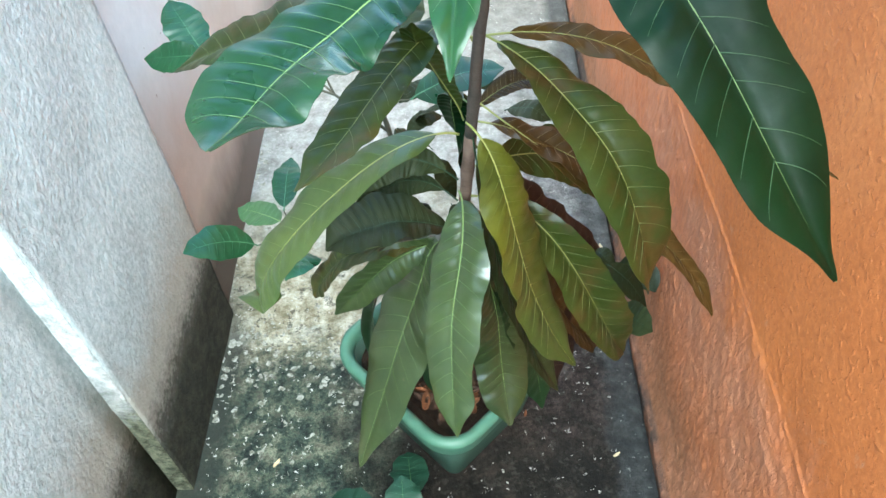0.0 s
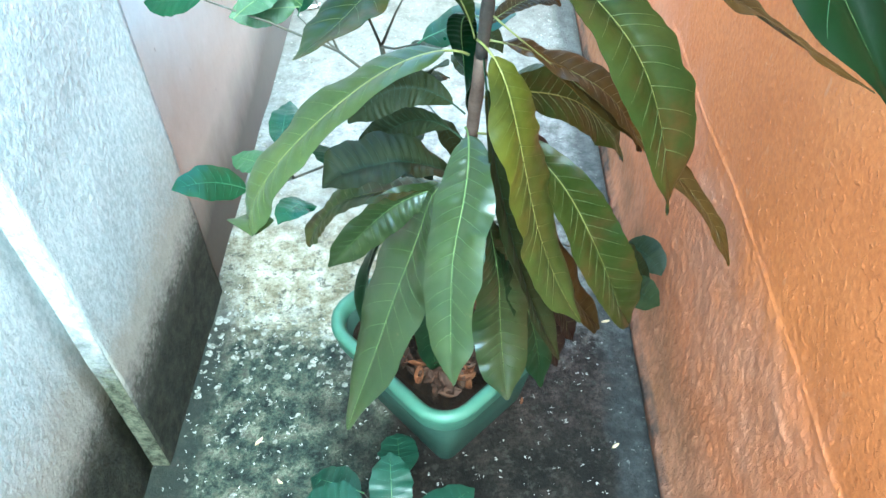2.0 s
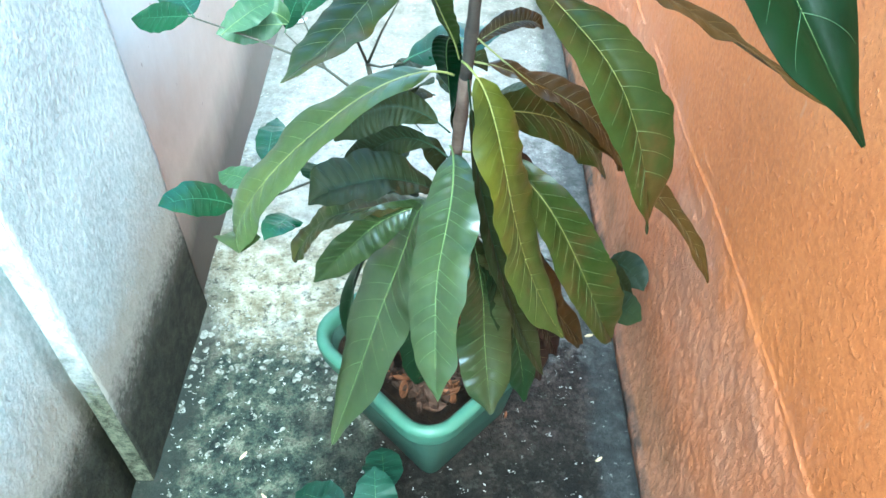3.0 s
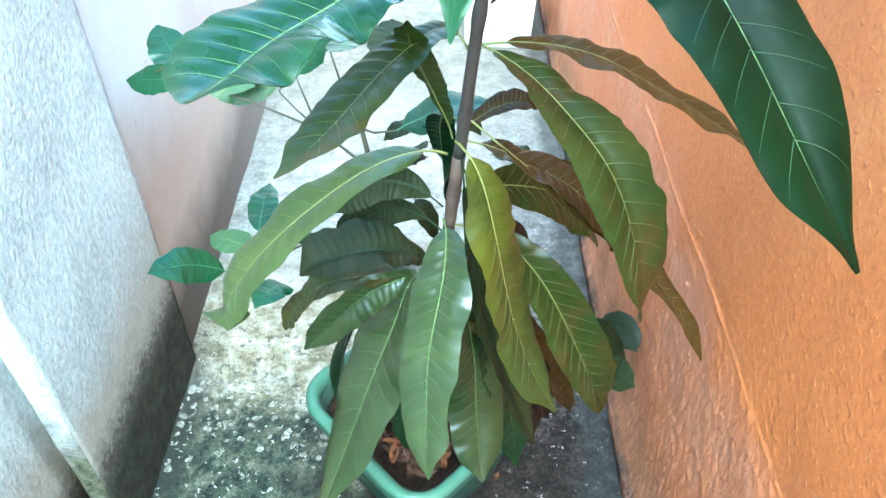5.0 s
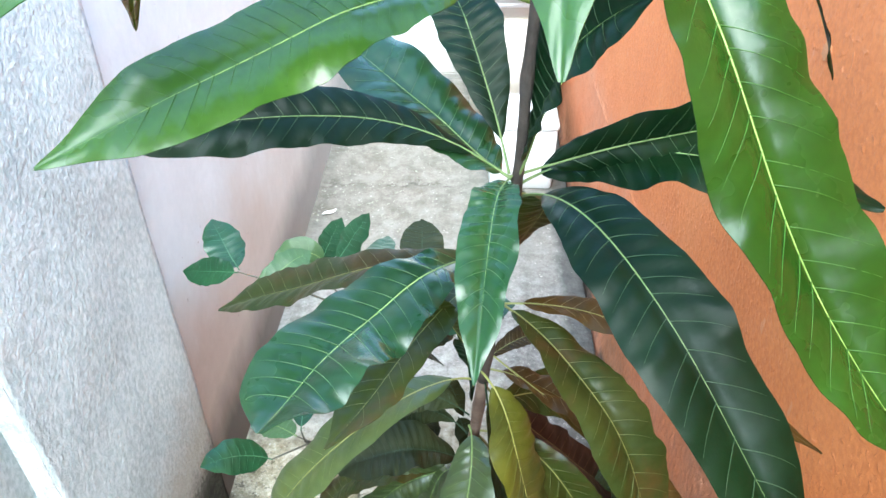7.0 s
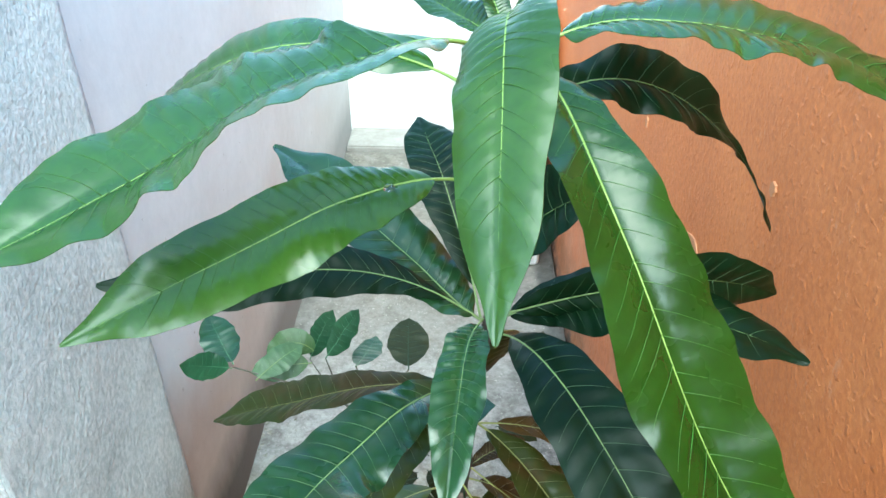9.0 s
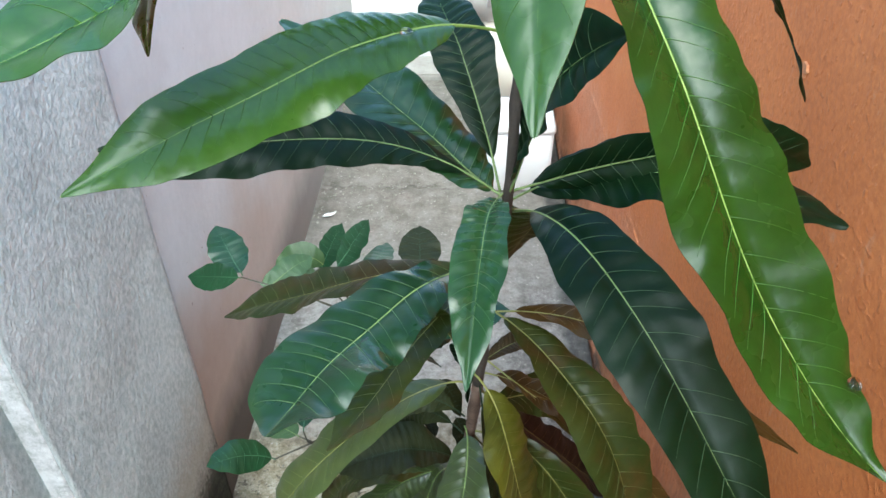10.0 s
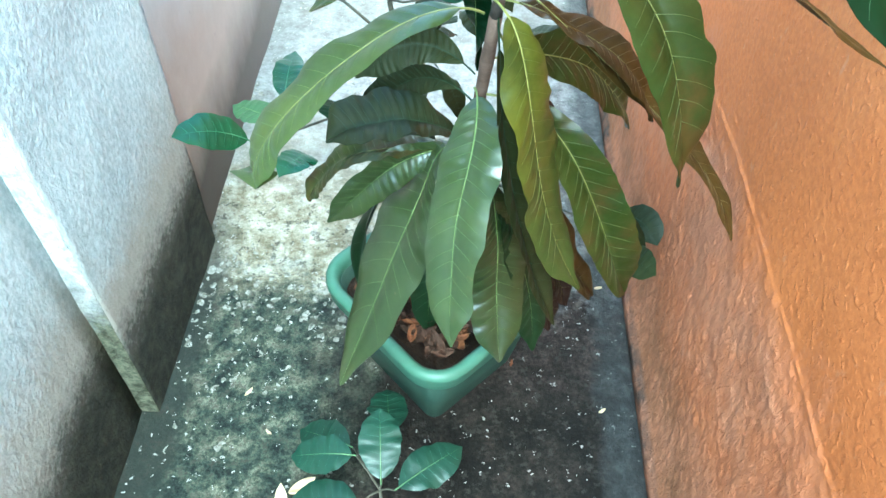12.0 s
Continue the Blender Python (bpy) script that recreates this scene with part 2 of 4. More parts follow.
    many = calc(nt, "MAXIMUM", calc(nt, "MULTIPLY", border, 0.85), clumps)
    keep = calc(nt, "LESS_THAN", tex_noise(nt, 70, 3, 0.6), calc(nt, "ADD", calc(nt, "MULTIPLY", many, 0.46), 0.24))
    flakes = calc(nt, "MULTIPLY", calc(nt, "MULTIPLY", shards(nt, 72, 0.62), keep), leftside)
    col = mix(nt, flakes, col, ramp(nt, tex_noise(nt, 90, 3, 0.6), [(0.40, (0.17, 0.165, 0.13)), (0.6, (0.40, 0.39, 0.34))]))
    col = mix(nt, calc(nt, "MULTIPLY", shards(nt, 210, 0.035), 0.9), col, (0.52, 0.50, 0.46))
    black = ramp(nt, tex_noise(nt, 60, 7, 0.75), [(0.55, grey(0.0)), (0.60, grey(0.75))])
    col = mix(nt, calc(nt, "MULTIPLY", black, ramp(nt, y, [(0.92, grey(1.0)), (1.0, grey(0.1))])), col, (0.04, 0.037, 0.03))
    # smooth cement skirting strip beside the drain gap
    rside = calc(nt, "ADD", x, calc(nt, "MULTIPLY", tex_noise(nt, 14, 6, 0.65), -0.05))
    rside = ramp(nt, rside, [(0.262, grey(0.0)), (0.285, grey(0.7))])
    col = mix(nt, rside, col, ramp(nt, tex_noise(nt, 40, 7, 0.75), [(0.3, (0.019, 0.020, 0.020)), (0.5, (0.041, 0.043, 0.043)), (0.7, (0.095, 0.097, 0.096))]))
    nt.links.new(col, b.inputs["Base Color"])
    bump(nt, b, [(tex_noise(nt, 90, 7, 0.75), 0.8, 0.006), (tex_noise(nt, 14, 5), 0.4, 0.008), (flakes, 0.5, 0.0015)])
    return m


def leaf_mat(name, a, c, back, rough=0.38, spots=0.0, spec=0.4, blotch=None, share=0.5, tip=None, sheer=0.10, coat=0.0):
    """Leaf skin: tone a to c along broad patches, old blotches and spots, with some light through the blade."""
    m, nt, b = mat(name, rough, spec)
    b.inputs["Coat Weight"].default_value, b.inputs["Coat Roughness"].default_value = coat, 0.19
    oi = nt.nodes.new("ShaderNodeObjectInfo")
    col = mix(nt, ramp(nt, tex_noise(nt, 16, 5, 0.6), [(0.35, grey(0.0)), (0.65, grey(1.0))]), a, c)
    if blotch:
        col = mix(nt, ramp(nt, tex_noise(nt, 21, 6, 0.68), [(1 - share, grey(0.0)), (1.14 - share, grey(0.85))]), col, blotch)
    if tip:
        # greener towards the leaf's tip
        co = nt.nodes.new("ShaderNodeTexCoord")
        sep = nt.nodes.new("ShaderNodeSeparateXYZ")
        nt.links.new(co.outputs["UV"], sep.inputs[0])
        far = calc(nt, "ADD", sep.outputs["X"], calc(nt, "MULTIPLY", calc(nt, "SUBTRACT", tex_noise(nt, 30, 4), 0.5), 0.5))
        col = mix(nt, ramp(nt, far, [(0.42, grey(0.0)), (0.85, grey(0.8))]), col, tip)
    col = mix(nt, 0.22, col, ramp(nt, tex_noise(nt, 190, 4, 0.65), [(0.3, grey(0.25)), (0.7, grey(0.8))]), "OVERLAY")
    hsv = nt.nodes.new("ShaderNodeHueSaturation")
    nt.links.new(calc(nt, "ADD", calc(nt, "MULTIPLY", oi.outputs["Random"], 0.35), 0.82), hsv.inputs["Value"])
    nt.links.new(col, hsv.inputs["Color"])
    col = hsv.outputs["Color"]
    if spots:
        sp = ramp(nt, tex_noise(nt, 110, 3, 0.6), [(0.70, grey(0.0)), (0.75, grey(spots))])
        col = mix(nt, sp, col, (0.13, 0.10, 0.05))
    nt.links.new(col, b.inputs["Base Color"])
    nt.links.new(ramp(nt, tex_noise(nt, 25, 3), [(0.3, grey(rough - 0.04)), (0.7, grey(rough + 0.10))]), b.inputs["Roughness"])
    bump(nt, b, [(tex_noise(nt, 420, 4), 0.15, 0.0006), (tex_noise(nt, 60, 3), 0.25, 0.0016)])
    tr = nt.nodes.new("ShaderNodeBsdfTranslucent")
    tr.inputs["Color"].default_value = (*back, 1)
    ms = nt.nodes.new("ShaderNodeMixShader")
    ms.inputs[0].default_value = sheer
    nt.links.new(b.outputs[0], ms.inputs[1])
    nt.links.new(tr.outputs[0], ms.inputs[2])
    nt.links.new(ms.outputs[0], nt.nodes["Material Output"].inputs["Surface"])
    return m


def plain(name, a, c, scale=12, rough=0.6, bumpy=0.2, dist=0.003, spec=0.4):
    m, nt, b = mat(name, rough, spec)
    col = ramp(nt, tex_noise(nt, scale, 6, 0.65), [(0.3, a), (0.7, c)])
    nt.links.new(col, b.inputs["Base Color"])
    bump(nt, b, [(tex_noise(nt, scale * 6, 4), bumpy, dist)])
    return m


ROUGHCAST, PINK, ORANGE, CONCRETE = roughcast(), pink_plaster(), orange_plaster(), concrete()
TONES = {
    "bright": leaf_mat("young_green_leaf", (0.0124, 0.0400, 0.0026), (0.0231, 0.0613, 0.0051), (0.107, 0.270, 0.020), 0.25, 0.0, 0.5, None, 0.5, None, 0.10, 0.35),
    # yellower copy of the young leaf, lightened for the sky light on it
    "lime": leaf_mat("lit_lime_leaf", (0.0250, 0.0640, 0.0040), (0.0420, 0.0930, 0.0075), (0.13, 0.30, 0.022), 0.27, 0.0, 0.45, None, 0.5, None, 0.14, 0.25),
    # young leaf green again, darkened for the weaker light on a steep blade
    "dimmed": leaf_mat("dimmed_young_leaf", (0.0085, 0.0290, 0.0018), (0.0150, 0.0440, 0.0034), (0.06, 0.17, 0.012), 0.26, 0.0, 0.3, None, 0.5, None, 0.06, 0.22),
    "green": leaf_mat("mature_green_leaf", (0.010, 0.036, 0.0095), (0.020, 0.058, 0.0155), (0.033, 0.125, 0.030), 0.27, 0.0, 0.42, coat=0.3),
    # old dark leaf; shade under the upper leaves also goes into this green
    "deep": leaf_mat("shaded_deep_leaf", (0.0022, 0.0110, 0.0030), (0.0055, 0.0205, 0.0052), (0.025, 0.083, 0.020), 0.36, 0.0, 0.20),
    "mid": leaf_mat("dull_green_leaf", (0.0215, 0.0375, 0.0085), (0.0390, 0.0570, 0.0130), (0.08, 0.17, 0.03), 0.34, 0.4, 0.75, (0.044, 0.050, 0.016), 0.42, coat=0.85),
    "yellow": leaf_mat("yellowing_leaf", (0.1050, 0.1060, 0.0100), (0.0480, 0.0590, 0.0085), (0.18, 0.20, 0.03), 0.36, 0.8, 0.5, (0.078, 0.054, 0.007), 0.48, (0.026, 0.050, 0.010), coat=0.25),
    "fading": leaf_mat("fading_green_leaf", (0.0680, 0.0900, 0.0175), (0.0430, 0.0660, 0.0135), (0.14, 0.20, 0.03), 0.36, 0.6, 0.6, (0.078, 0.080, 0.014), 0.40, coat=0.25),
    "olive": leaf_mat("old_olive_leaf", (0.0205, 0.0345, 0.0054), (0.0400, 0.0480, 0.0074), (0.07, 0.10, 0.02), 0.40, 0.8, 0.24, (0.054, 0.034, 0.008), 0.50, coat=0.2),
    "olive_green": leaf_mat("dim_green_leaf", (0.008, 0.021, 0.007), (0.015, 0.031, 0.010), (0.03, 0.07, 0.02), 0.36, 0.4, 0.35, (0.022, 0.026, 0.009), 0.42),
    "brown": leaf_mat("brown_tinged_leaf", (0.0370, 0.0225, 0.0050), (0.0630, 0.0340, 0.0066), (0.18, 0.09, 0.02), 0.45, 0.6, 0.2, (0.030, 0.028, 0.008), 0.46, coat=0.15),
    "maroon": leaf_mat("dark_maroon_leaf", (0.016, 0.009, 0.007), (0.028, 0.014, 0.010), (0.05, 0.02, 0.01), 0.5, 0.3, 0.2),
    "shrub": leaf_mat("glossy_shrub_leaf", (0.0085, 0.0400, 0.0145), (0.0190, 0.0660, 0.0245), (0.041, 0.156, 0.060), 0.30, coat=0.2),
    # shade inside the foliage is painted into this dark tone
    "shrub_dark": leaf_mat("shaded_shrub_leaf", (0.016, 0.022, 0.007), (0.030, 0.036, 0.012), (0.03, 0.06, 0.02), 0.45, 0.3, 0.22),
    "shrub_pale": leaf_mat("pale_shrub_leaf", (0.050, 0.11, 0.040), (0.085, 0.15, 0.060), (0.14, 0.26, 0.07), 0.38),
    "seedling": leaf_mat("bluish_seedling_leaf", (0.0140, 0.0467, 0.0272), (0.0250, 0.0664, 0.0391), (0.066, 0.187, 0.080), 0.38, 0.0, 0.45, coat=0.2),
}
VEIN = {
    "bright": plain("lime_midrib", (0.17, 0.26, 0.05), (0.23, 0.31, 0.07), 40, 0.5),
    "deep": plain("light_midrib", (0.14, 0.22, 0.07), (0.20, 0.26, 0.09), 40, 0.5),
    "yellow": plain("yellow_midrib", (0.25, 0.26, 0.075), (0.32, 0.31, 0.10), 40, 0.5),
}
VEIN["shrub"] = plain("green_midrib", (0.05, 0.13, 0.065), (0.08, 0.17, 0.085), 40, 0.5)
VEIN["olive"] = plain("olive_midrib", (0.19, 0.20, 0.06), (0.26, 0.26, 0.085), 40, 0.5)
for tone, like in (("lime", "bright"), ("dimmed", "bright"), ("green", "deep"), ("fading", "yellow"), ("mid", "deep"), ("olive_green", "deep"), ("brown", "olive"), ("maroon", "olive"), ("shrub_pale", "deep")):
    VEIN[tone] = VEIN[like]
SIDE = {
    "bright": plain("lime_vein", (0.040, 0.100, 0.012), (0.062, 0.130, 0.020), 40, 0.45),
    "deep": plain("pale_vein", (0.065, 0.125, 0.048), (0.10, 0.16, 0.062), 40, 0.5),
    "yellow": plain("yellow_vein", (0.105, 0.115, 0.026), (0.14, 0.14, 0.036), 40, 0.5),
    "olive": plain("olive_vein", (0.09, 0.115, 0.035), (0.13, 0.14, 0.05), 40, 0.5),
    "brown": plain("tan_vein", (0.12, 0.085, 0.03), (0.16, 0.115, 0.04), 40, 0.5),
    "shrub": plain("dim_vein", (0.03, 0.10, 0.055), (0.045, 0.13, 0.07), 40, 0.5),
}
SIDE["mid"] = plain("dull_vein", (0.085, 0.135, 0.045), (0.115, 0.165, 0.060), 40, 0.5)
SIDE["shrub_pale"] = plain("soft_vein", (0.10, 0.19, 0.075), (0.13, 0.22, 0.09), 40, 0.5)
SIDE["green"], SIDE["lime"], SIDE["dimmed"] = SIDE["deep"], SIDE["bright"], SIDE["bright"]
SIDE["deep"] = plain("dim_green_vein", (0.042, 0.085, 0.034), (0.068, 0.110, 0.045), 40, 0.5)
SIDE["fading"] = plain("fading_vein", (0.11, 0.15, 0.04), (0.15, 0.18, 0.055), 40, 0.5)
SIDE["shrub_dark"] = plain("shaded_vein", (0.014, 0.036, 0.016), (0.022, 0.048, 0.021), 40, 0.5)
SIDE["maroon"], SIDE["seedling"], SIDE["olive_green"] = SIDE["brown"], SIDE["shrub"], SIDE["deep"]
VEIN["shrub_dark"], VEIN["seedling"] = SIDE["shrub_dark"], SIDE["shrub_pale"]
BARK = plain("young_bark", (0.095, 0.058, 0.042), (0.20, 0.13, 0.098), 45, 0.75, 0.5)
SHOOT = plain("dark_shoot_bark", (0.045, 0.036, 0.03), (0.09, 0.068, 0.055), 45, 0.7, 0.4)
TWIG = plain("green_twig", (0.06, 0.06, 0.045), (0.11, 0.10, 0.07), 40, 0.7)
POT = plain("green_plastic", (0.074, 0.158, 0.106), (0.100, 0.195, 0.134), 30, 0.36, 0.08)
# greyer body; the lesser light it gets is put into its darker green
POT_BODY = plain("shaded_green_plastic", (0.030, 0.060, 0.044), (0.052, 0.090, 0.066), 40, 0.5, 0.1)
SOIL = plain("potting_soil", (0.035, 0.022, 0.015), (0.10, 0.055, 0.032), 50, 0.95, 0.9, 0.01)
DRY_OLD = plain("weathered_dry_leaf", (0.032, 0.016, 0.010), (0.105, 0.048, 0.026), 60, 0.8, 0.3)
DRY = plain("dry_leaf", (0.11, 0.040, 0.016), (0.27, 0.100, 0.038), 70, 0.75, 0.3)
STRAW = plain("straw_coloured_dry_leaf", (0.55, 0.42, 0.24), (0.70, 0.58, 0.38), 30, 0.7, 0.3)
WHITE = plain("white_plastic", (0.78, 0.79, 0.80), (0.84, 0.84, 0.84), 6, 0.35, 0.05)


def whitewash_strip():
    m, nt, b = mat("whitewashed_return", 0.85, 0.2)
    z = axis_of(nt, "Z")
    edge = calc(nt, "ADD", z, calc(nt, "MULTIPLY", tex_noise(nt, 26, 7, 0.72), -0.22))
    white = ramp(nt, tex_noise(nt, 60, 6, 0.7), [(0.36, (0.40, 0.42, 0.40)), (0.5, grey(0.64)), (0.62, grey(0.78))])
    moss = ramp(nt, tex_noise(nt, 70, 7, 0.75), [(0.4, (0.05, 0.055, 0.035)), (0.6, (0.22, 0.22, 0.15))])
    col = mix(nt, ramp(nt, edge, [(0.11, grey(1.0)), (0.22, grey(0.0))]), white, moss)
    nt.links.new(col, b.inputs["Base Color"])
    bump(nt, b, [(tex_noise(nt, 150, 5, 0.7), 0.8, 0.005), (tex_noise(nt, 320, 3, 0.6, (1, 1, 0.5)), 0.6, 0.002)])
    return m


STRIP = whitewash_strip()
LIME = plain("whitewashed_wall", (0.82, 0.82, 0.81), (0.88, 0.88, 0.87), 5, 0.8, 0.3)


# ---- mesh helpers ----
def link(name, bm, material, parent=None, label="", smooth=True):
    me = bpy.data.meshes.new(name)
    bm.normal_update()
    bm.to_mesh(me)
    bm.free()
    me.materials.append(material)
    if smooth:
        for p in me.polygons:
            p.use_smooth = True
    ob = new(name, me)
    if parent:
        ob.parent = parent
    if label:
        tagged(ob, label)
    return ob


def part(name, bm, material, parent, label=""):
    return link(name, bm, material, parent, label)


def box(bm, x0, x1, y0, y1, z0, z1):
    m = Matrix.LocRotScale(((x0 + x1) / 2, (y0 + y1) / 2, (z0 + z1) / 2), None, (x1 - x0, y1 - y0, z1 - z0))
    return bmesh.ops.create_cube(bm, size=1, matrix=m)["verts"]


def tube(bm, pts, radii, sides=8):
    """A tapered tube through pts."""
    rings = []
    for i, p in enumerate(pts):
        t = (pts[min(i + 1, len(pts) - 1)] - pts[max(i - 1, 0)]).normalized()
        a = t.orthogonal().normalized() if not rings else (ref - t * ref.dot(t)).normalized()
        ref = a
        b = t.cross(a)
        rings.append([bm.verts.new(p + (a * math.cos(k * math.tau / sides) + b * math.sin(k * math.tau / sides)) * radii[i]) for k in range(sides)])
    for r, s in zip(rings, rings[1:]):
        for k in range(sides):
            bm.faces.new((r[k], r[(k + 1) % sides], s[(k + 1) % sides], s[k]))
    bm.faces.new(rings[0][::-1])
    bm.faces.new(rings[-1])


def bezier(p0, p1, p2, p3, u):
    v = 1 - u
    return p0 * v ** 3 + p1 * (3 * u * v * v) + p2 * (3 * u * u * v) + p3 * u ** 3


def slab_grid(name, x_of, us, vs, material, thick):
    """A closed sheet: x_of(u, v) gives the front point, thick the way to the back."""
    bm = bmesh.new()
    front = [[bm.verts.new(x_of(u, v)) for v in vs] for u in us]
    back = [[bm.verts.new(Vector(x_of(u, v)) * 1.0 + thick) for v in (vs[0], vs[-1])] for u in (us[0], us[-1])]
    for i in range(len(us) - 1):
        for j in range(len(vs) - 1):
            bm.faces.new((front[i][j], front[i + 1][j], front[i + 1][j + 1], front[i][j + 1]))
    bm.faces.new((back[0][0], back[0][1], back[1][1], back[1][0]))
    bm.faces.new([front[0][j] for j in range(len(vs))] + [back[0][1], back[0][0]])
    bm.faces.new([front[-1][j] for j in reversed(range(len(vs)))] + [back[1][0], back[1][1]])
    bm.faces.new([front[i][0] for i in reversed(range(len(us)))] + [back[0][0], back[1][0]])
    bm.faces.new([front[i][-1] for i in range(len(us))] + [back[1][1], back[0][1]])
    bmesh.ops.recalc_face_normals(bm, faces=bm.faces)
    return link(name, bm, material)


# ---- the alley ----
END_Y, TOP, WEST_TOP, EAST_TOP = 2.72, 1.45, 1.3, 1.35


def floor_point(x, y):
    return (x, y, 0.004 * noise.noise((x * 5, y * 5, 0)) + 0.0015 * noise.noise((x * 25, y * 25, 3)))


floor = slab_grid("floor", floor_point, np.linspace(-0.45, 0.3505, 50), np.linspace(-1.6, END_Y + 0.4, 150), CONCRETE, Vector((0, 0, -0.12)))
tagged(floor, "weathered concrete alley floor with algae and pale specks", "floor", kind="structure")
bm = bmesh.new()
box(bm, 0.351, 0.47, -1.6, END_Y + 0.4, -0.16, -0.085)
gutter = link("gutter", bm, SOIL, None)
tagged(gutter, "narrow dark drain gap along the orange wall", "gutter", kind="structure")


def lumpy(x, y, z, seed, amp):
    return amp * noise.noise((y * 9, z * 9, seed)) + amp * 0.5 * noise.noise((y * 30, z * 22, seed + 5))


NEAR_X, STEP_X, PINK_X, ORANGE_X = -0.356, -0.325, -0.338, 0.368
wall_west_near = slab_grid("wall_west_near", lambda y, z: (NEAR_X + lumpy(0, y, z, 1, 0.002), y, z), np.linspace(-1.6, 0.527, 60), np.linspace(-0.02, WEST_TOP, 70), ROUGHCAST, Vector((-0.12, 0, 0)))
tagged(wall_west_near, "grey roughcast wall with mould along its foot", "wall", kind="structure")
wall_west = slab_grid("wall_west", lambda y, z: (STEP_X - 0.006 * (0.842 - y) / 0.315 + lumpy(0, y, z, 2, 0.002), y, z), np.linspace(0.527, 0.842, 40), np.linspace(-0.02, WEST_TOP, 90), ROUGHCAST, Vector((-0.12, 0, 0)))
tagged(wall_west, "pale grey roughcast wall pier with a bright arris", "wall", kind="structure")
wall_west_far = slab_grid("wall_west_far", lambda y, z: (PINK_X + lumpy(0, y, z, 3, 0.002), y, z), np.linspace(0.842, END_Y + 0.3, 60), np.linspace(-0.02, WEST_TOP, 60), PINK, Vector((-0.12, 0, 0)))
tagged(wall_west_far, "pale pinkish plastered wall, foot browned by damp and painted bounce light", "wall", kind="structure")


def orange_point(y, z):
    # the lower coat stands a little proud and ends in a raised, uneven lip
    lip = 0.437 - 0.05 * max(0.0, y - 0.55) + 0.006 * noise.noise((y * 7, 0, 4))
    low = 1 / (1 + math.exp(max(-60, min(60, (z - lip) * 400))))
    broken = max(0.15, 0.6 + noise.noise((y * 14, 1, 8)) + 0.5 * noise.noise((y * 60, z * 30, 8)))
    ridge = math.exp(-((z - lip) / 0.0032) ** 2) * 0.0013 * broken + math.exp(-((z - lip - 0.022) / 0.02) ** 2) * 0.0016 * max(0.0, noise.noise((y * 120, z * 90, 15)))
    rough = (0.0015 * noise.noise((y * 18, z * 14, 9)) + 0.0024 * max(0.0, noise.noise((y * 80, z * 70, 2)) - 0.1) + 0.0013 * noise.noise((y * 110, z * 60, 5))) * low
    rough += 0.0022 * max(0.0, noise.noise((y * 26, z * 12, 21)) - 0.10) * low
    return (ORANGE_X - 0.0008 * low - ridge - rough - lumpy(0, y, z, 6, 0.0012) - 0.012 * min(1.0, math.exp(-z / 0.03)), y, z)


zs = np.concatenate((np.linspace(-0.06, 0.36, 110), np.linspace(0.363, 0.46, 130), np.linspace(0.48, EAST_TOP, 50)))
ys = np.concatenate((np.linspace(-1.6, -0.1, 25), np.linspace(-0.08, 0.2, 30), np.linspace(0.205, 1.2, 230), np.linspace(1.21, 1.6, 40), np.linspace(1.63, END_Y + 0.3, 40)))
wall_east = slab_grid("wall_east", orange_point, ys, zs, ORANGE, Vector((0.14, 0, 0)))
tagged(wall_east, "orange painted wall with a rough proud lower coat", "wall", kind="structure")

trim = slab_grid("trim_1", lambda x, z: (x, 0.5255 - 0.0012 * noise.noise((x * 60, z * 30, 7)), z), np.linspace(NEAR_X - 0.004, STEP_X - 0.0065, 8), np.linspace(-0.01, WEST_TOP, 150), STRIP, Vector((0, 0.0012, 0)))
tagged(trim, "whitewashed return of the wall pier, mossy at its foot", "trim", kind="structure")

bm = bmesh.new()
box(bm, -0.47, 0.52, END_Y + 0.001, END_Y + 0.13, -0.02, TOP)
wall_north = link("wall_north", bm, LIME, smooth=False)
tagged(wall_north, "bright whitewashed wall across the alley's end", "wall", kind="structure")
# added wall, unseen behind the camera, low so sky light reaches the leaves
bm = bmesh.new()
box(bm, -0.47, 0.52, -1.73, -1.601, -0.02, 0.85)
wall_south = link("wall_south", bm, LIME, smooth=False)
tagged(wall_south, "unseen plain pale wall added to close the alley", "wall", kind="structure")


# ---- plants ----
def profile(u, blunt, peak=0.576):
    """Half-width of a leaf blade along its length, 0 to 1; peak: where it is widest."""
    a, b = (0.70, 0.74) if blunt else (1.18 * peak, 1.18 * (1 - peak))
    top = a / (a + b)
    tip = max(0.0, min(1.0, (u - 0.87) / 0.12))
    return (u / top) ** a * ((1 - u) / (1 - top)) ** b * (1 - (0.38 if blunt else 0.55) * tip * tip * (3 - 2 * tip)) if 0 < u < 1 else 0.0


SHEETS = []


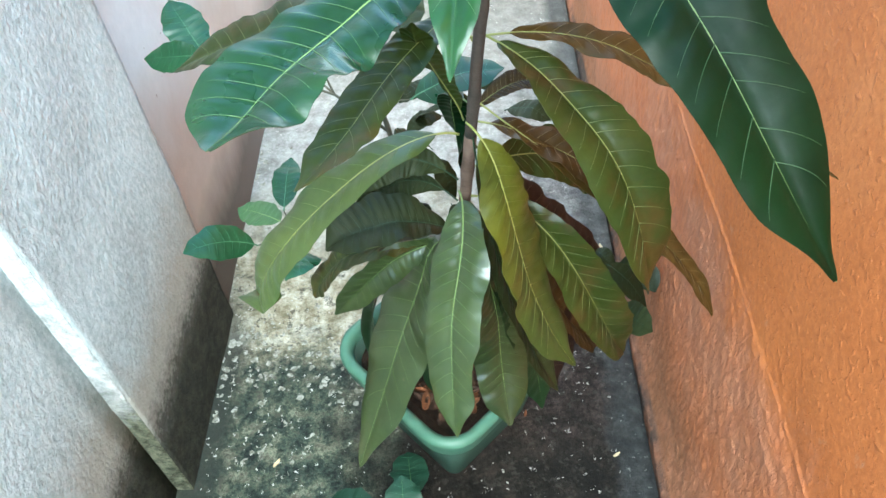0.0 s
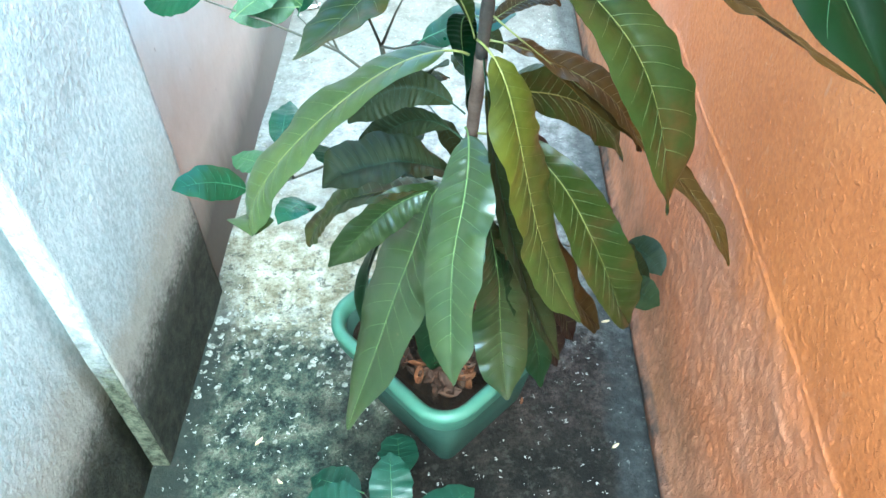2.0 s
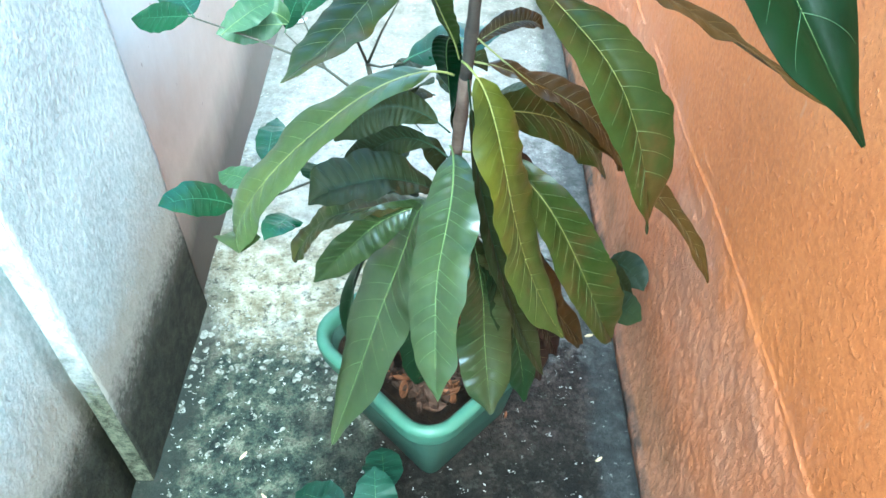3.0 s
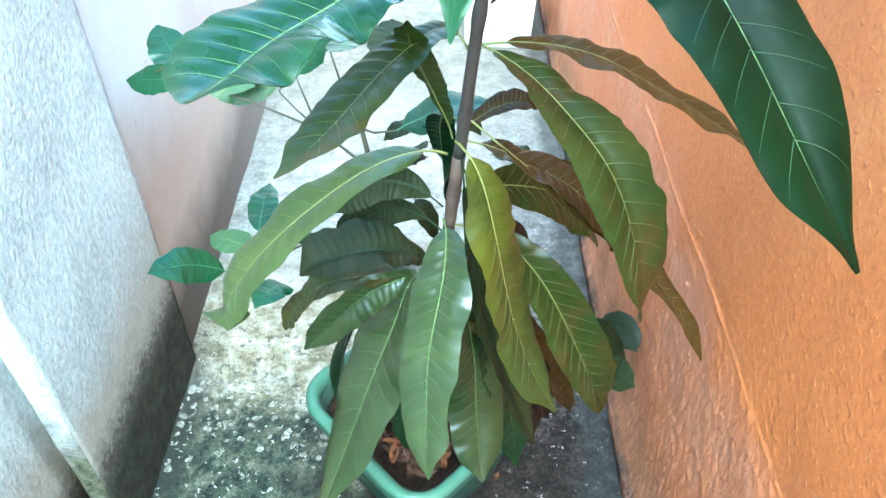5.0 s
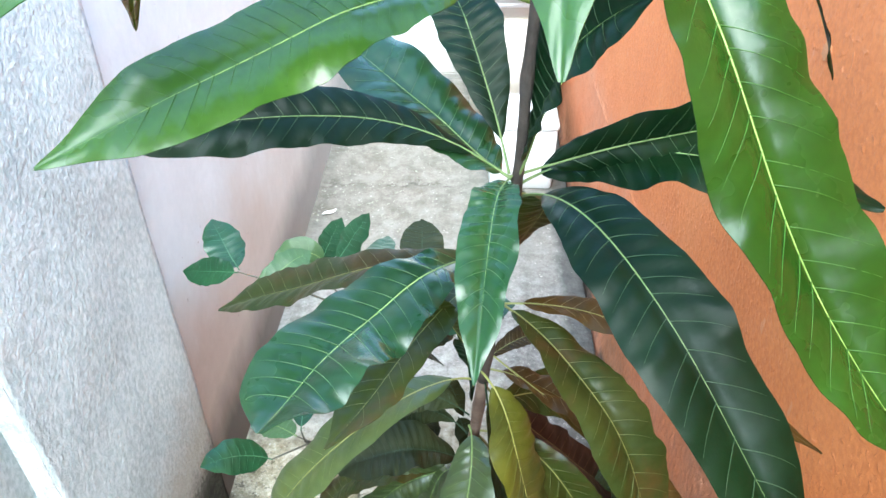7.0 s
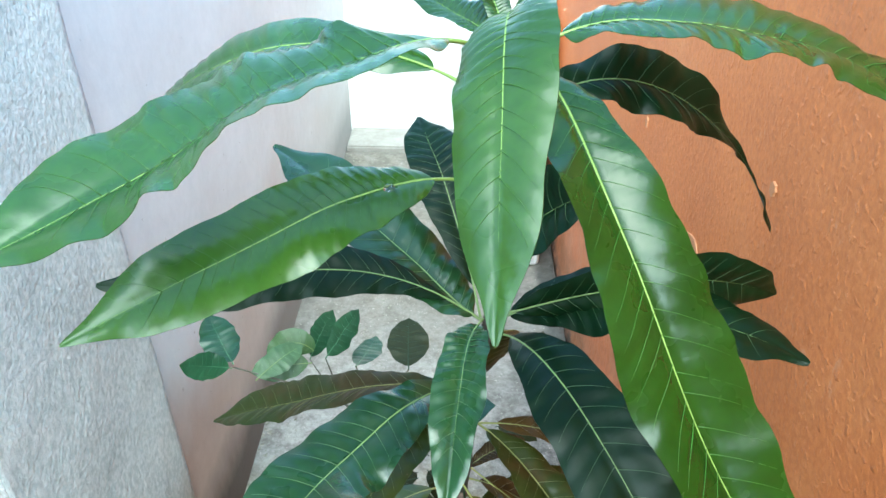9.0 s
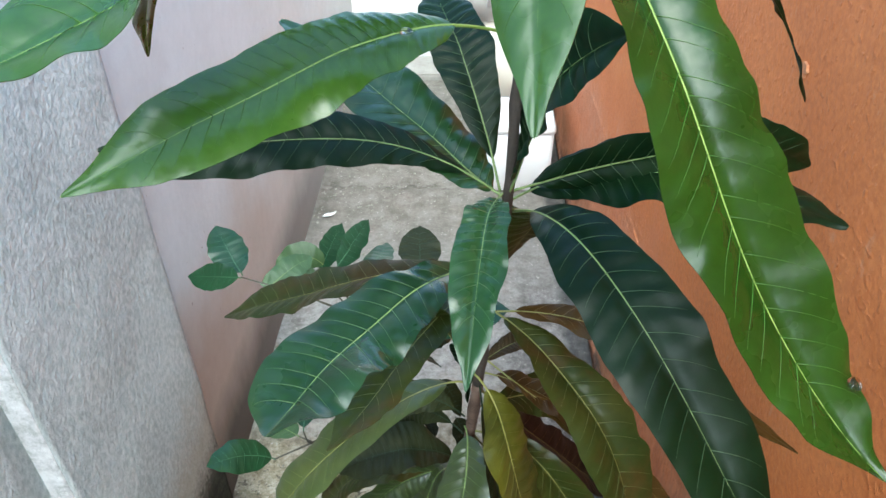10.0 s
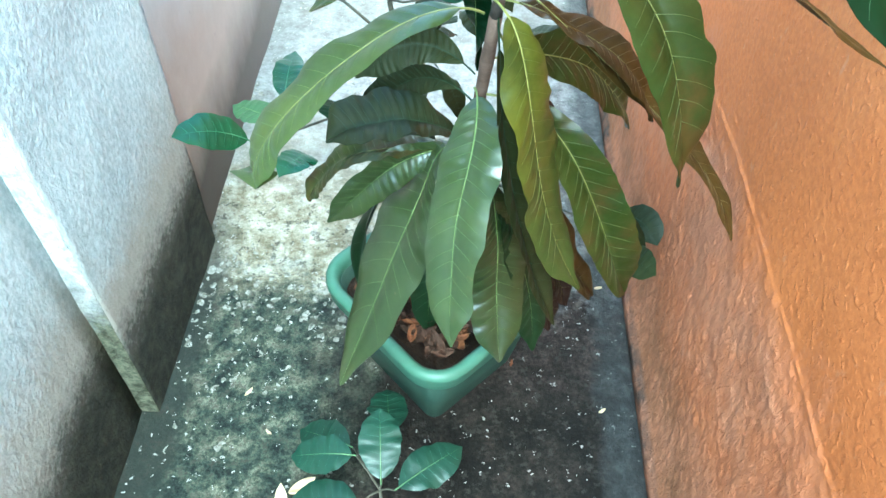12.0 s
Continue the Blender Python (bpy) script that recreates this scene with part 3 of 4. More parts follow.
def leaf(curve, width, roll, tone, parent, stalk, wave, fold, pairs, seed, label="", blunt=False, tail=2.0, twist=0, peak=0.576, crinkle=0.0):
    """One leaf: stalk and midrib, a thin wavy blade with a fold along the midrib, and raised side veins."""
    rnd = random.Random(seed)
    ph, ph2 = rnd.uniform(0, 6), rnd.uniform(0, 6)
    freq = rnd.uniform(3.0, 4.6)
    us = [i / 40 for i in range(41)]
    mids = [curve(u) for u in us]
    ragged = 0.09 if tone in ("olive", "yellow", "brown", "maroon") else 0.028
    arch = 0.0 if blunt else 0.16
    quilt = -0.00055 if pairs > 10 else -0.0003
    length = sum((b - a).length for a, b in zip(mids, mids[1:]))

    def sheet(s, v):
        """Point and normal of the blade: s along it, v across it from -1 to 1."""
        u = stalk + (1 - stalk) * s
        p = curve(u)
        t = (curve(min(1, u + 0.01)) - curve(max(0, u - 0.01))).normalized()
        side = t.cross(Vector((0, 0, 1)))
        if side.length < 0.08:
            side = t.cross(Vector((0, 0.3, 1)))
        side = (Matrix.Rotation(radians(roll + twist * s), 3, t) @ side.normalized())
        up = side.cross(t).normalized()
        half = width / 2 * profile(s, blunt, peak)
        sd = 3.7 if v > 0 else 9.1
        if s > tail - 0.2:
            # withered, string-like end
            f = min(1.0, (s - tail + 0.2) / 0.25)
            half = half * (1 - f) + f * width * (0.05 + 0.10 * max(0.0, noise.noise((s * 17, 2, seed))) - 0.04 * (s - tail))
        ripple = 2.1 * wave * width * abs(v) ** 1.7 * noise.noise((s * freq * 1.8, sd, seed)) * math.sin(math.pi * s) ** 0.5
        ripple += 0.5 * wave * width * v * v * noise.noise((s * freq * 4.5, sd, seed + 5))
        half *= 1 + 0.13 * noise.noise((s * 7, sd, seed + 2)) + ragged * noise.noise((s * 15, sd, seed + 3)) + 0.5 * ragged * noise.noise((s * 33, sd, seed + 4))
        ripple += quilt * (4 * abs(v) * (1 - abs(v)) + 0.25 * abs(v)) * math.cos(6.2832 * pairs * ((s - 0.05 * abs(v)) / 0.84 - 0.07) + (0.8 if v > 0 else 0)) * math.sin(math.pi * s) ** 0.5
        if crinkle and v > 0:
            ripple += crinkle * v * noise.noise((s * 34, v * 2.2, seed + 7)) * math.sin(math.pi * s)
        ripple += 0.10 * width * noise.noise((s * 2.6, 0.3 * v, seed + 11)) * math.sin(math.pi * s)
        pos = p + side * (half * v * math.cos(fold)) + up * (half * abs(v) * (math.sin(fold) + arch) - half * v * v * (0.16 + arch) + ripple)
        return pos, up

    SHEETS.append(sheet)
    n, k = (90, 6) if pairs > 10 else (36, 5)
    vs = [j / k for j in range(-k, k + 1)]
    bm = bmesh.new()
    top, bot = [], []
    for i in range(n + 1):
        s = 0.004 + 0.994 * i / n
        row = [sheet(s, v) for v in vs]
        top.append([bm.verts.new(p + u * 0.00018) for p, u in row])
        bot.append([bm.verts.new(p - u * 0.00018) for p, u in row])
    for i in range(n):
        for j in range(2 * k):
            bm.faces.new((top[i][j], top[i][j + 1], top[i + 1][j + 1], top[i + 1][j]))
            bm.faces.new((bot[i][j], bot[i + 1][j], bot[i + 1][j + 1], bot[i][j + 1]))
        for j, flip in ((0, 1), (2 * k, 0)):
            q = (top[i][j], top[i + 1][j], bot[i + 1][j], bot[i][j])
            bm.faces.new(q[::-1] if flip else q)
            for v in (top, bot):
                bm.edges.get((v[i][j], v[i + 1][j])).smooth = False
    uv = bm.loops.layers.uv.new("along")
    place = {}
    for grid in (top, bot):
        for i, row in enumerate(grid):
            for j, w in enumerate(row):
                place[w] = (i / n, j / (2 * k))
    for f in bm.faces:
        for l in f.loops:
            l[uv].uv = place[l.vert]
    blade = part("leaf", bm, TONES[tone], parent, label)
    bm = bmesh.new()
    rib = [curve(stalk * i / 6) for i in range(6)] + [sheet(i / 24, 0)[0] for i in range(25)]
    thick = 0.0005 + 0.0085 * width
    tube(bm, rib, [thick * (1.15 - 0.25 * i / 6) if i < 6 else thick * (0.95 - 0.8 * (i - 6) / 24) for i in range(31)], 6)
    part("midrib", bm, VEIN[tone], blade)
    if pairs:
        fine = 0.00014 + (0.0010 if pairs > 14 else 0.0018) * width
        bm = bmesh.new()
        for i in range(pairs):
            for sgn in (-1, 1):
                s0 = 0.05 + 0.80 * (i + 0.5 + rnd.uniform(-0.2, 0.2)) / pairs
                pts = []
                for q in range(9):
                    f = q / 8
                    p, u = sheet(min(0.99, s0 + 0.05 * f + 0.012 * f * f), sgn * 0.86 * f)
                    pts.append(p + u * 0.0004)
                tube(bm, pts, [fine * (1 - 0.75 * q / 8) for q in range(9)], 4)
        part("venation", bm, SIDE[tone], blade)
    return blade


counter = [0]


def mango_leaf(base, rise, fall, tip, width, roll, tone, tail=2.0, stalk=0.10, twist=0, fold=0.42, peak=0.576, crinkle=0.0, wavy=0.065):
    counter[0] += 1
    c = [Vector(p) for p in (base, rise, fall, tip)]
    leaf(lambda u: bezier(*c, u), width, roll, tone, mango, stalk, wavy, fold, 20 if tone in ("bright", "lime", "dimmed") else 14, counter[0], LEAF_LABEL[tone], False, tail, twist, peak, crinkle)


LEAF_LABEL = {"olive_green": "dull dark green inner mango leaf", "bright": "glossy fresh green mango leaf", "lime": "yellowish green mango leaf with light put into its colour", "dimmed": "glossy mango leaf with wavy edges, shade put into its green", "green": "green mature mango leaf", "deep": "dark green mango leaf, shade in its colour, pale veins", "mid": "dull green hanging mango leaf",
              "yellow": "yellowing mango leaf", "shrub_dark": "mango leaf with inner shade put into its dark green", "fading": "fading yellow-green mango leaf", "olive": "old olive-green mango leaf", "brown": "brown-tinged old mango leaf", "maroon": "withered dark maroon mango leaf"}


def empty(name, at):
    ob = new(name)
    ob.location = at
    return ob


def stem_point(z):
    """Axis of the mango's stem, which leans over towards the open end."""
    if z < 0.56:
        f = (z - 0.15) / 0.41
        return Vector((0.062 + 0.021 * f, 0.66 - 0.079 * f, z))
    f = (z - 0.56)
    return Vector((0.083 + 0.06 * min(f, 0.36), 0.581 - 0.2 * f, z))


POT_AT = Vector((0.057, 0.648, 0))
mango = new("mango_sapling")
tagged(mango, "potted mango sapling with long drooping green leaves", "plant")
for name, z0, z1, r0, r1, skin, label in (("stem", 0.15, 0.655, 0.0066, 0.0056, BARK, "slender pinkish brown young stem"), ("shoot", 0.652, 1.123, 0.0052, 0.0028, SHOOT, "thin dark upper shoot")):
    bm = bmesh.new()
    zz = [z0 + (z1 - z0) * i / 30 for i in range(31)]
    tube(bm, [stem_point(z) + Vector((0.0012 * noise.noise((z * 18, 1, 0)), 0.0012 * noise.noise((z * 18, 2, 0)), 0)) for z in zz], [r0 + (r1 - r0) * i / 30 + (0.0009 if i % 6 == 3 else 0) for i in range(31)], 10)
    part(name, bm, skin, mango, label)
mango_leaf((0.090, 0.466, 1.123), (0.035, 0.348, 1.181), (-0.025, 0.436, 1.086), (-0.127, 0.325, 1.073), 0.087, 8, "bright", twist=-16, fold=0.33, peak=0.56, crinkle=0.003)
mango_leaf((0.083, 0.468, 1.101), (0.038, 0.506, 1.117), (-0.126, 0.547, 1.121), (-0.153, 0.576, 0.975), 0.058, -14, "bright", twist=-7, fold=0.17, peak=0.58)
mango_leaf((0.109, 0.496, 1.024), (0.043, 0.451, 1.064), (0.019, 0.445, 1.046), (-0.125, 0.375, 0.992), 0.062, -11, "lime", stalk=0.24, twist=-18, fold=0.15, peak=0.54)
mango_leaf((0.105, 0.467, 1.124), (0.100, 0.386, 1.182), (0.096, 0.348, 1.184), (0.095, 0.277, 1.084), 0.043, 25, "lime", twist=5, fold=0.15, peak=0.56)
mango_leaf((0.111, 0.468, 1.115), (0.137, 0.338, 1.165), (0.173, 0.318, 0.983), (0.239, 0.252, 0.948), 0.060, -7, "dimmed", twist=26, fold=0.36, peak=0.53, wavy=0.12)
mango_leaf((0.126, 0.468, 1.125), (0.138, 0.469, 1.140), (0.271, 0.503, 1.137), (0.298, 0.418, 1.110), 0.069, 4, "bright", twist=-6, fold=0.23, peak=0.59, wavy=0.10)
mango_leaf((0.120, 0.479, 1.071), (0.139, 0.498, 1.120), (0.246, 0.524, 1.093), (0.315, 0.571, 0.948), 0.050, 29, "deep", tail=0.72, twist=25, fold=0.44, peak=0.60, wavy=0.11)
mango_leaf((0.105, 0.468, 1.122), (0.091, 0.490, 1.124), (0.065, 0.520, 1.133), (0.023, 0.550, 1.141), 0.038, 0, "bright")
mango_leaf((0.105, 0.468, 1.123), (0.101, 0.480, 1.133), (0.096, 0.500, 1.142), (0.090, 0.500, 1.163), 0.018, 0, "bright")
mango_leaf((0.106, 0.468, 1.123), (0.109, 0.480, 1.127), (0.121, 0.490, 1.142), (0.136, 0.500, 1.154), 0.020, 0, "bright")
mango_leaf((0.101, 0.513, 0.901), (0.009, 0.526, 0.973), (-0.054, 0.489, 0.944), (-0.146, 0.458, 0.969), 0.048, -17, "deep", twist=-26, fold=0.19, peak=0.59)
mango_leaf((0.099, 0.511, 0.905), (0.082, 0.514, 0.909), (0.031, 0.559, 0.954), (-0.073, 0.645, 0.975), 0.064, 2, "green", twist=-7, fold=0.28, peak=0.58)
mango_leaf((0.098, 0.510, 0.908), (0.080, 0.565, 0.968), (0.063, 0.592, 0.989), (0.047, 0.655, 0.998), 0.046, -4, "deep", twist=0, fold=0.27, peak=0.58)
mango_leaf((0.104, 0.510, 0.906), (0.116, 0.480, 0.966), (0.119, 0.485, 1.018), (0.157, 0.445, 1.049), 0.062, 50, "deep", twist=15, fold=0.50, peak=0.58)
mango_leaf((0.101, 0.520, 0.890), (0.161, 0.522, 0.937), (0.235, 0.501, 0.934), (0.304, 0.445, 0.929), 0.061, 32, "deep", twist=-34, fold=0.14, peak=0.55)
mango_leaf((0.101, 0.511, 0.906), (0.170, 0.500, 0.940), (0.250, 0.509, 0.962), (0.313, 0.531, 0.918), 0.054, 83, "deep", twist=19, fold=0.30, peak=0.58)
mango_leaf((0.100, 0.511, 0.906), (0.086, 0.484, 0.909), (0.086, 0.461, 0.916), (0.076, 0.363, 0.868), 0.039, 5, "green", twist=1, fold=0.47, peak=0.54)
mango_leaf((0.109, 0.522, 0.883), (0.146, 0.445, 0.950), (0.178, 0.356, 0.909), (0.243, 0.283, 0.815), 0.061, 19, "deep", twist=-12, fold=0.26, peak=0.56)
mango_leaf((0.093, 0.531, 0.826), (0.039, 0.473, 0.867), (-0.022, 0.414, 0.826), (-0.039, 0.345, 0.847), 0.074, -5, "green", twist=14, fold=0.26, peak=0.62)
mango_leaf((0.106, 0.519, 0.887), (0.143, 0.551, 0.862), (0.138, 0.597, 0.832), (0.110, 0.610, 0.762), 0.056, 180, "olive", twist=0, fold=0.20, peak=0.58)
mango_leaf((0.091, 0.543, 0.761), (0.070, 0.573, 0.799), (0.028, 0.473, 0.760), (-0.021, 0.402, 0.759), 0.042, 6, "olive", twist=3, fold=0.26, peak=0.57)
mango_leaf((0.093, 0.546, 0.768), (0.142, 0.506, 0.767), (0.198, 0.412, 0.758), (0.213, 0.410, 0.632), 0.063, -8, "olive", twist=4, fold=0.37, peak=0.59)
mango_leaf((0.090, 0.542, 0.765), (0.182, 0.519, 0.796), (0.220, 0.533, 0.741), (0.340, 0.452, 0.702), 0.048, 2, "brown", twist=-27, fold=0.23, peak=0.57)
mango_leaf((0.092, 0.553, 0.700), (0.175, 0.522, 0.638), (0.274, 0.495, 0.587), (0.303, 0.472, 0.507), 0.032, 0, "brown", twist=0, fold=0.30, peak=0.58)
mango_leaf((0.099, 0.525, 0.830), (-0.009, 0.557, 0.795), (-0.076, 0.576, 0.750), (-0.151, 0.589, 0.709), 0.051, -7, "olive", twist=8, fold=0.34, peak=0.57)
mango_leaf((0.079, 0.559, 0.658), (0.025, 0.529, 0.709), (-0.121, 0.455, 0.586), (-0.092, 0.470, 0.548), 0.060, 2, "fading", twist=5, fold=0.19, peak=0.57)
mango_leaf((0.085, 0.557, 0.673), (0.129, 0.500, 0.672), (0.113, 0.514, 0.526), (0.189, 0.477, 0.417), 0.070, -8, "yellow", twist=6, fold=0.16, peak=0.59)
mango_leaf((0.088, 0.562, 0.670), (0.141, 0.556, 0.669), (0.205, 0.511, 0.648), (0.217, 0.514, 0.598), 0.055, -15, "brown", twist=7, fold=0.26, peak=0.58)
mango_leaf((0.084, 0.570, 0.606), (0.160, 0.622, 0.594), (0.224, 0.661, 0.529), (0.251, 0.693, 0.433), 0.071, 45, "olive")
mango_leaf((0.083, 0.562, 0.671), (0.074, 0.553, 0.720), (0.050, 0.529, 0.755), (0.050, 0.514, 0.798), 0.033, 0, "olive")
mango_leaf((0.085, 0.559, 0.677), (0.114, 0.574, 0.697), (0.136, 0.583, 0.702), (0.150, 0.582, 0.687), 0.025, 12, "brown")
mango_leaf((0.077, 0.579, 0.569), (0.091, 0.545, 0.576), (0.056, 0.451, 0.503), (0.069, 0.392, 0.439), 0.065, 18, "mid", twist=27, fold=0.18, peak=0.55)
mango_leaf((0.088, 0.577, 0.564), (0.175, 0.569, 0.568), (0.209, 0.513, 0.442), (0.267, 0.564, 0.297), 0.068, 35, "olive", twist=34, fold=0.65, peak=0.61)
mango_leaf((0.078, 0.585, 0.489), (0.044, 0.565, 0.536), (0.035, 0.578, 0.438), (-0.043, 0.434, 0.281), 0.098, 36, "mid", twist=-17, fold=0.14, peak=0.57)
mango_leaf((0.078, 0.586, 0.487), (0.024, 0.581, 0.502), (-0.009, 0.569, 0.462), (-0.065, 0.564, 0.392), 0.046, -75, "mid", twist=-5, fold=0.41, peak=0.58)
mango_leaf((0.078, 0.589, 0.487), (0.001, 0.589, 0.494), (-0.067, 0.596, 0.461), (-0.083, 0.568, 0.419), 0.072, 16, "olive", twist=5, fold=0.26, peak=0.58)
mango_leaf((0.090, 0.597, 0.466), (0.126, 0.578, 0.397), (0.115, 0.575, 0.290), (0.132, 0.513, 0.212), 0.070, -14, "mid", twist=12, fold=0.16, peak=0.58)
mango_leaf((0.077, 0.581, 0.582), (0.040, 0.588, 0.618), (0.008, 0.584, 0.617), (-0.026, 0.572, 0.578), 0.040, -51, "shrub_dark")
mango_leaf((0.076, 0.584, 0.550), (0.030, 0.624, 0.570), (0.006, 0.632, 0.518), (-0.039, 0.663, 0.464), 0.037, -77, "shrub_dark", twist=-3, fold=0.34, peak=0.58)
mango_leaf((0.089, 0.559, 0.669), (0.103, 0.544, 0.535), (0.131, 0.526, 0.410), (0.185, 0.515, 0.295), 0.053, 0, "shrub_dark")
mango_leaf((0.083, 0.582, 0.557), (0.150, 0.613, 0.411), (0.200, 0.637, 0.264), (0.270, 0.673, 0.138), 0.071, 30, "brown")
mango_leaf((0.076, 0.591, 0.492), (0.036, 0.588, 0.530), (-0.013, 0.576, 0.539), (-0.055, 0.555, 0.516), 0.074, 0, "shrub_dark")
mango_leaf((0.090, 0.555, 0.692), (0.063, 0.612, 0.672), (0.074, 0.637, 0.627), (0.080, 0.628, 0.548), 0.029, 0, "deep")
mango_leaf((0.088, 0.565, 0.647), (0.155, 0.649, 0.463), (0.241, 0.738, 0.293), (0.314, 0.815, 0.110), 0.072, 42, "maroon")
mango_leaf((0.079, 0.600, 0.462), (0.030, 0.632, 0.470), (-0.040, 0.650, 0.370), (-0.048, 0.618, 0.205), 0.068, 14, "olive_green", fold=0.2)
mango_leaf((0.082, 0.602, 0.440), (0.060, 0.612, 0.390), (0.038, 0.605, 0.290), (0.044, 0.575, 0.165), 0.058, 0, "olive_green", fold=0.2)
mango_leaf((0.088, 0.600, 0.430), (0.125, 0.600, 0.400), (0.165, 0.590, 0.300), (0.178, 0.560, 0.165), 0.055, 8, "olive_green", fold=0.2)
mango_leaf((0.078, 0.598, 0.475), (0.050, 0.606, 0.480), (0.010, 0.610, 0.430), (-0.022, 0.598, 0.385), 0.036, 10, "yellow", fold=0.2)
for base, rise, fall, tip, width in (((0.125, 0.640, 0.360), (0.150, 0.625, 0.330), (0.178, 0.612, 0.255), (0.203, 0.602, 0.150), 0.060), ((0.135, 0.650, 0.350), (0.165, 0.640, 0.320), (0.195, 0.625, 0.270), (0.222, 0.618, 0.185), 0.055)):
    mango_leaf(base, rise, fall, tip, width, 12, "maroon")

shrub = new("shrub")
tagged(shrub, "slender shrub with glossy oval leaves behind the mango", "plant")


def shrub_leaf(base, mid, tip, width, roll, tone="shrub", parent=None):
    counter[0] += 1
    a, b, c = Vector(base), Vector(mid), Vector(tip)
    q = b * 2 - (a + c) / 2
    leaf(lambda u: a * (1 - u) ** 2 + q * (2 * u * (1 - u)) + c * u * u, width, roll, tone, parent or shrub, 0.06, 0.04, 0.15, 7, counter[0], "", True)


shrub_leaf((-0.148, 0.624, 0.444), (-0.177, 0.607, 0.472), (-0.210, 0.580, 0.487), 0.042, -27)
shrub_leaf((-0.126, 0.660, 0.441), (-0.155, 0.678, 0.437), (-0.185, 0.692, 0.433), 0.040, 0, "shrub_pale")
shrub_leaf((-0.104, 0.613, 0.512), (-0.107, 0.655, 0.511), (-0.108, 0.698, 0.506), 0.031, 0)
shrub_leaf((-0.224, 0.840, 0.542), (-0.264, 0.851, 0.534), (-0.306, 0.861, 0.525), 0.041, -24)
shrub_leaf((-0.230, 0.863, 0.527), (-0.255, 0.895, 0.544), (-0.279, 0.929, 0.562), 0.054, 0)
shrub_leaf((-0.150, 0.970, 0.442), (-0.134, 0.993, 0.475), (-0.116, 1.019, 0.504), 0.046, 0)
shrub_leaf((-0.108, 0.897, 0.512), (-0.084, 0.917, 0.542), (-0.061, 0.936, 0.572), 0.049, 0)
shrub_leaf((-0.038, 0.747, 0.637), (-0.030, 0.788, 0.623), (-0.023, 0.828, 0.615), 0.034, 0)
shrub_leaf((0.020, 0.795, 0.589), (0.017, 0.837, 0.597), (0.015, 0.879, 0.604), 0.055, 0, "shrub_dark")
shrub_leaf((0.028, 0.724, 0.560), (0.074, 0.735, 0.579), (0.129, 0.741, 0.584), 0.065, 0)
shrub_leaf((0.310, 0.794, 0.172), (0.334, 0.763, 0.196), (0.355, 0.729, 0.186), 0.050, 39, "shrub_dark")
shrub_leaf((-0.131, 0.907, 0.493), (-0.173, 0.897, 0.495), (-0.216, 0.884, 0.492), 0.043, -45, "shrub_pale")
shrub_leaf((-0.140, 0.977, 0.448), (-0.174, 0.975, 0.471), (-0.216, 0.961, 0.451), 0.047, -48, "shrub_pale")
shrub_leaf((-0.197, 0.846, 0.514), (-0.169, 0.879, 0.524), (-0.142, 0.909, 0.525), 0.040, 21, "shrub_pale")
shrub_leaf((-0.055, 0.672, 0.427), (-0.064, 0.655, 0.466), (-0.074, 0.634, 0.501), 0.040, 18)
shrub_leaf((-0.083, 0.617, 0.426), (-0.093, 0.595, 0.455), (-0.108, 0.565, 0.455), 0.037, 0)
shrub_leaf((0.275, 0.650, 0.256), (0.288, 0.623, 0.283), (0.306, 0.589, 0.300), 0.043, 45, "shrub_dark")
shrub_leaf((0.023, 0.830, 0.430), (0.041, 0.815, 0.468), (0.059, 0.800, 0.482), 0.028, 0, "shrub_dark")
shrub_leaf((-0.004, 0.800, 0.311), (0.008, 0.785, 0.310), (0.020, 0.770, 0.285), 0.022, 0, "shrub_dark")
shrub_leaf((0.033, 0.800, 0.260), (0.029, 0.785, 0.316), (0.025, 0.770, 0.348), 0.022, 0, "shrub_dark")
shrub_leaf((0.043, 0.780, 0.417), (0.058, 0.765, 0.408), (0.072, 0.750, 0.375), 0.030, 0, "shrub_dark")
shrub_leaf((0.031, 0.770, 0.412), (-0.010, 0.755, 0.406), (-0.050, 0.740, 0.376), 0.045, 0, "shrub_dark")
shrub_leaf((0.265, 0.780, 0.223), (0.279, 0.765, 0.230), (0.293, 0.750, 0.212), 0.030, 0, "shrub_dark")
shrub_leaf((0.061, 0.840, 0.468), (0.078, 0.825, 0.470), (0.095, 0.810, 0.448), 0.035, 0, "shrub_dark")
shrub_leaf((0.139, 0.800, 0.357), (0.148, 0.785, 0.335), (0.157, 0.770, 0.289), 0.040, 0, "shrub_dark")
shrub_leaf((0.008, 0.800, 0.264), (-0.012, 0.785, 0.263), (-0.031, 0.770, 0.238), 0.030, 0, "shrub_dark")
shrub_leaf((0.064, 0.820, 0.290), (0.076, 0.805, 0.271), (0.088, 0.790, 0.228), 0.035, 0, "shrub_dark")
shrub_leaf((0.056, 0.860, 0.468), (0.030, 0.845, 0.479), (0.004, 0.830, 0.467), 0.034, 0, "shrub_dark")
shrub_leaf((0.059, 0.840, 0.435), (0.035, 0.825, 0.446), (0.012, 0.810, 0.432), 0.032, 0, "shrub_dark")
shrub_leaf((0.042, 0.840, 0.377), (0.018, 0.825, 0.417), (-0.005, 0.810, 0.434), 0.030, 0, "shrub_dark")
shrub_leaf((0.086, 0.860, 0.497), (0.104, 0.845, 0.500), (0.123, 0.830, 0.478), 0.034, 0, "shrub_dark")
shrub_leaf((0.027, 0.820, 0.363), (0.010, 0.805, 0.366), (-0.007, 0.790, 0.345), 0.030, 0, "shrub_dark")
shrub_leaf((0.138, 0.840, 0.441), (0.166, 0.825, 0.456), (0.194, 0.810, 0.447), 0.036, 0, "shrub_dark")
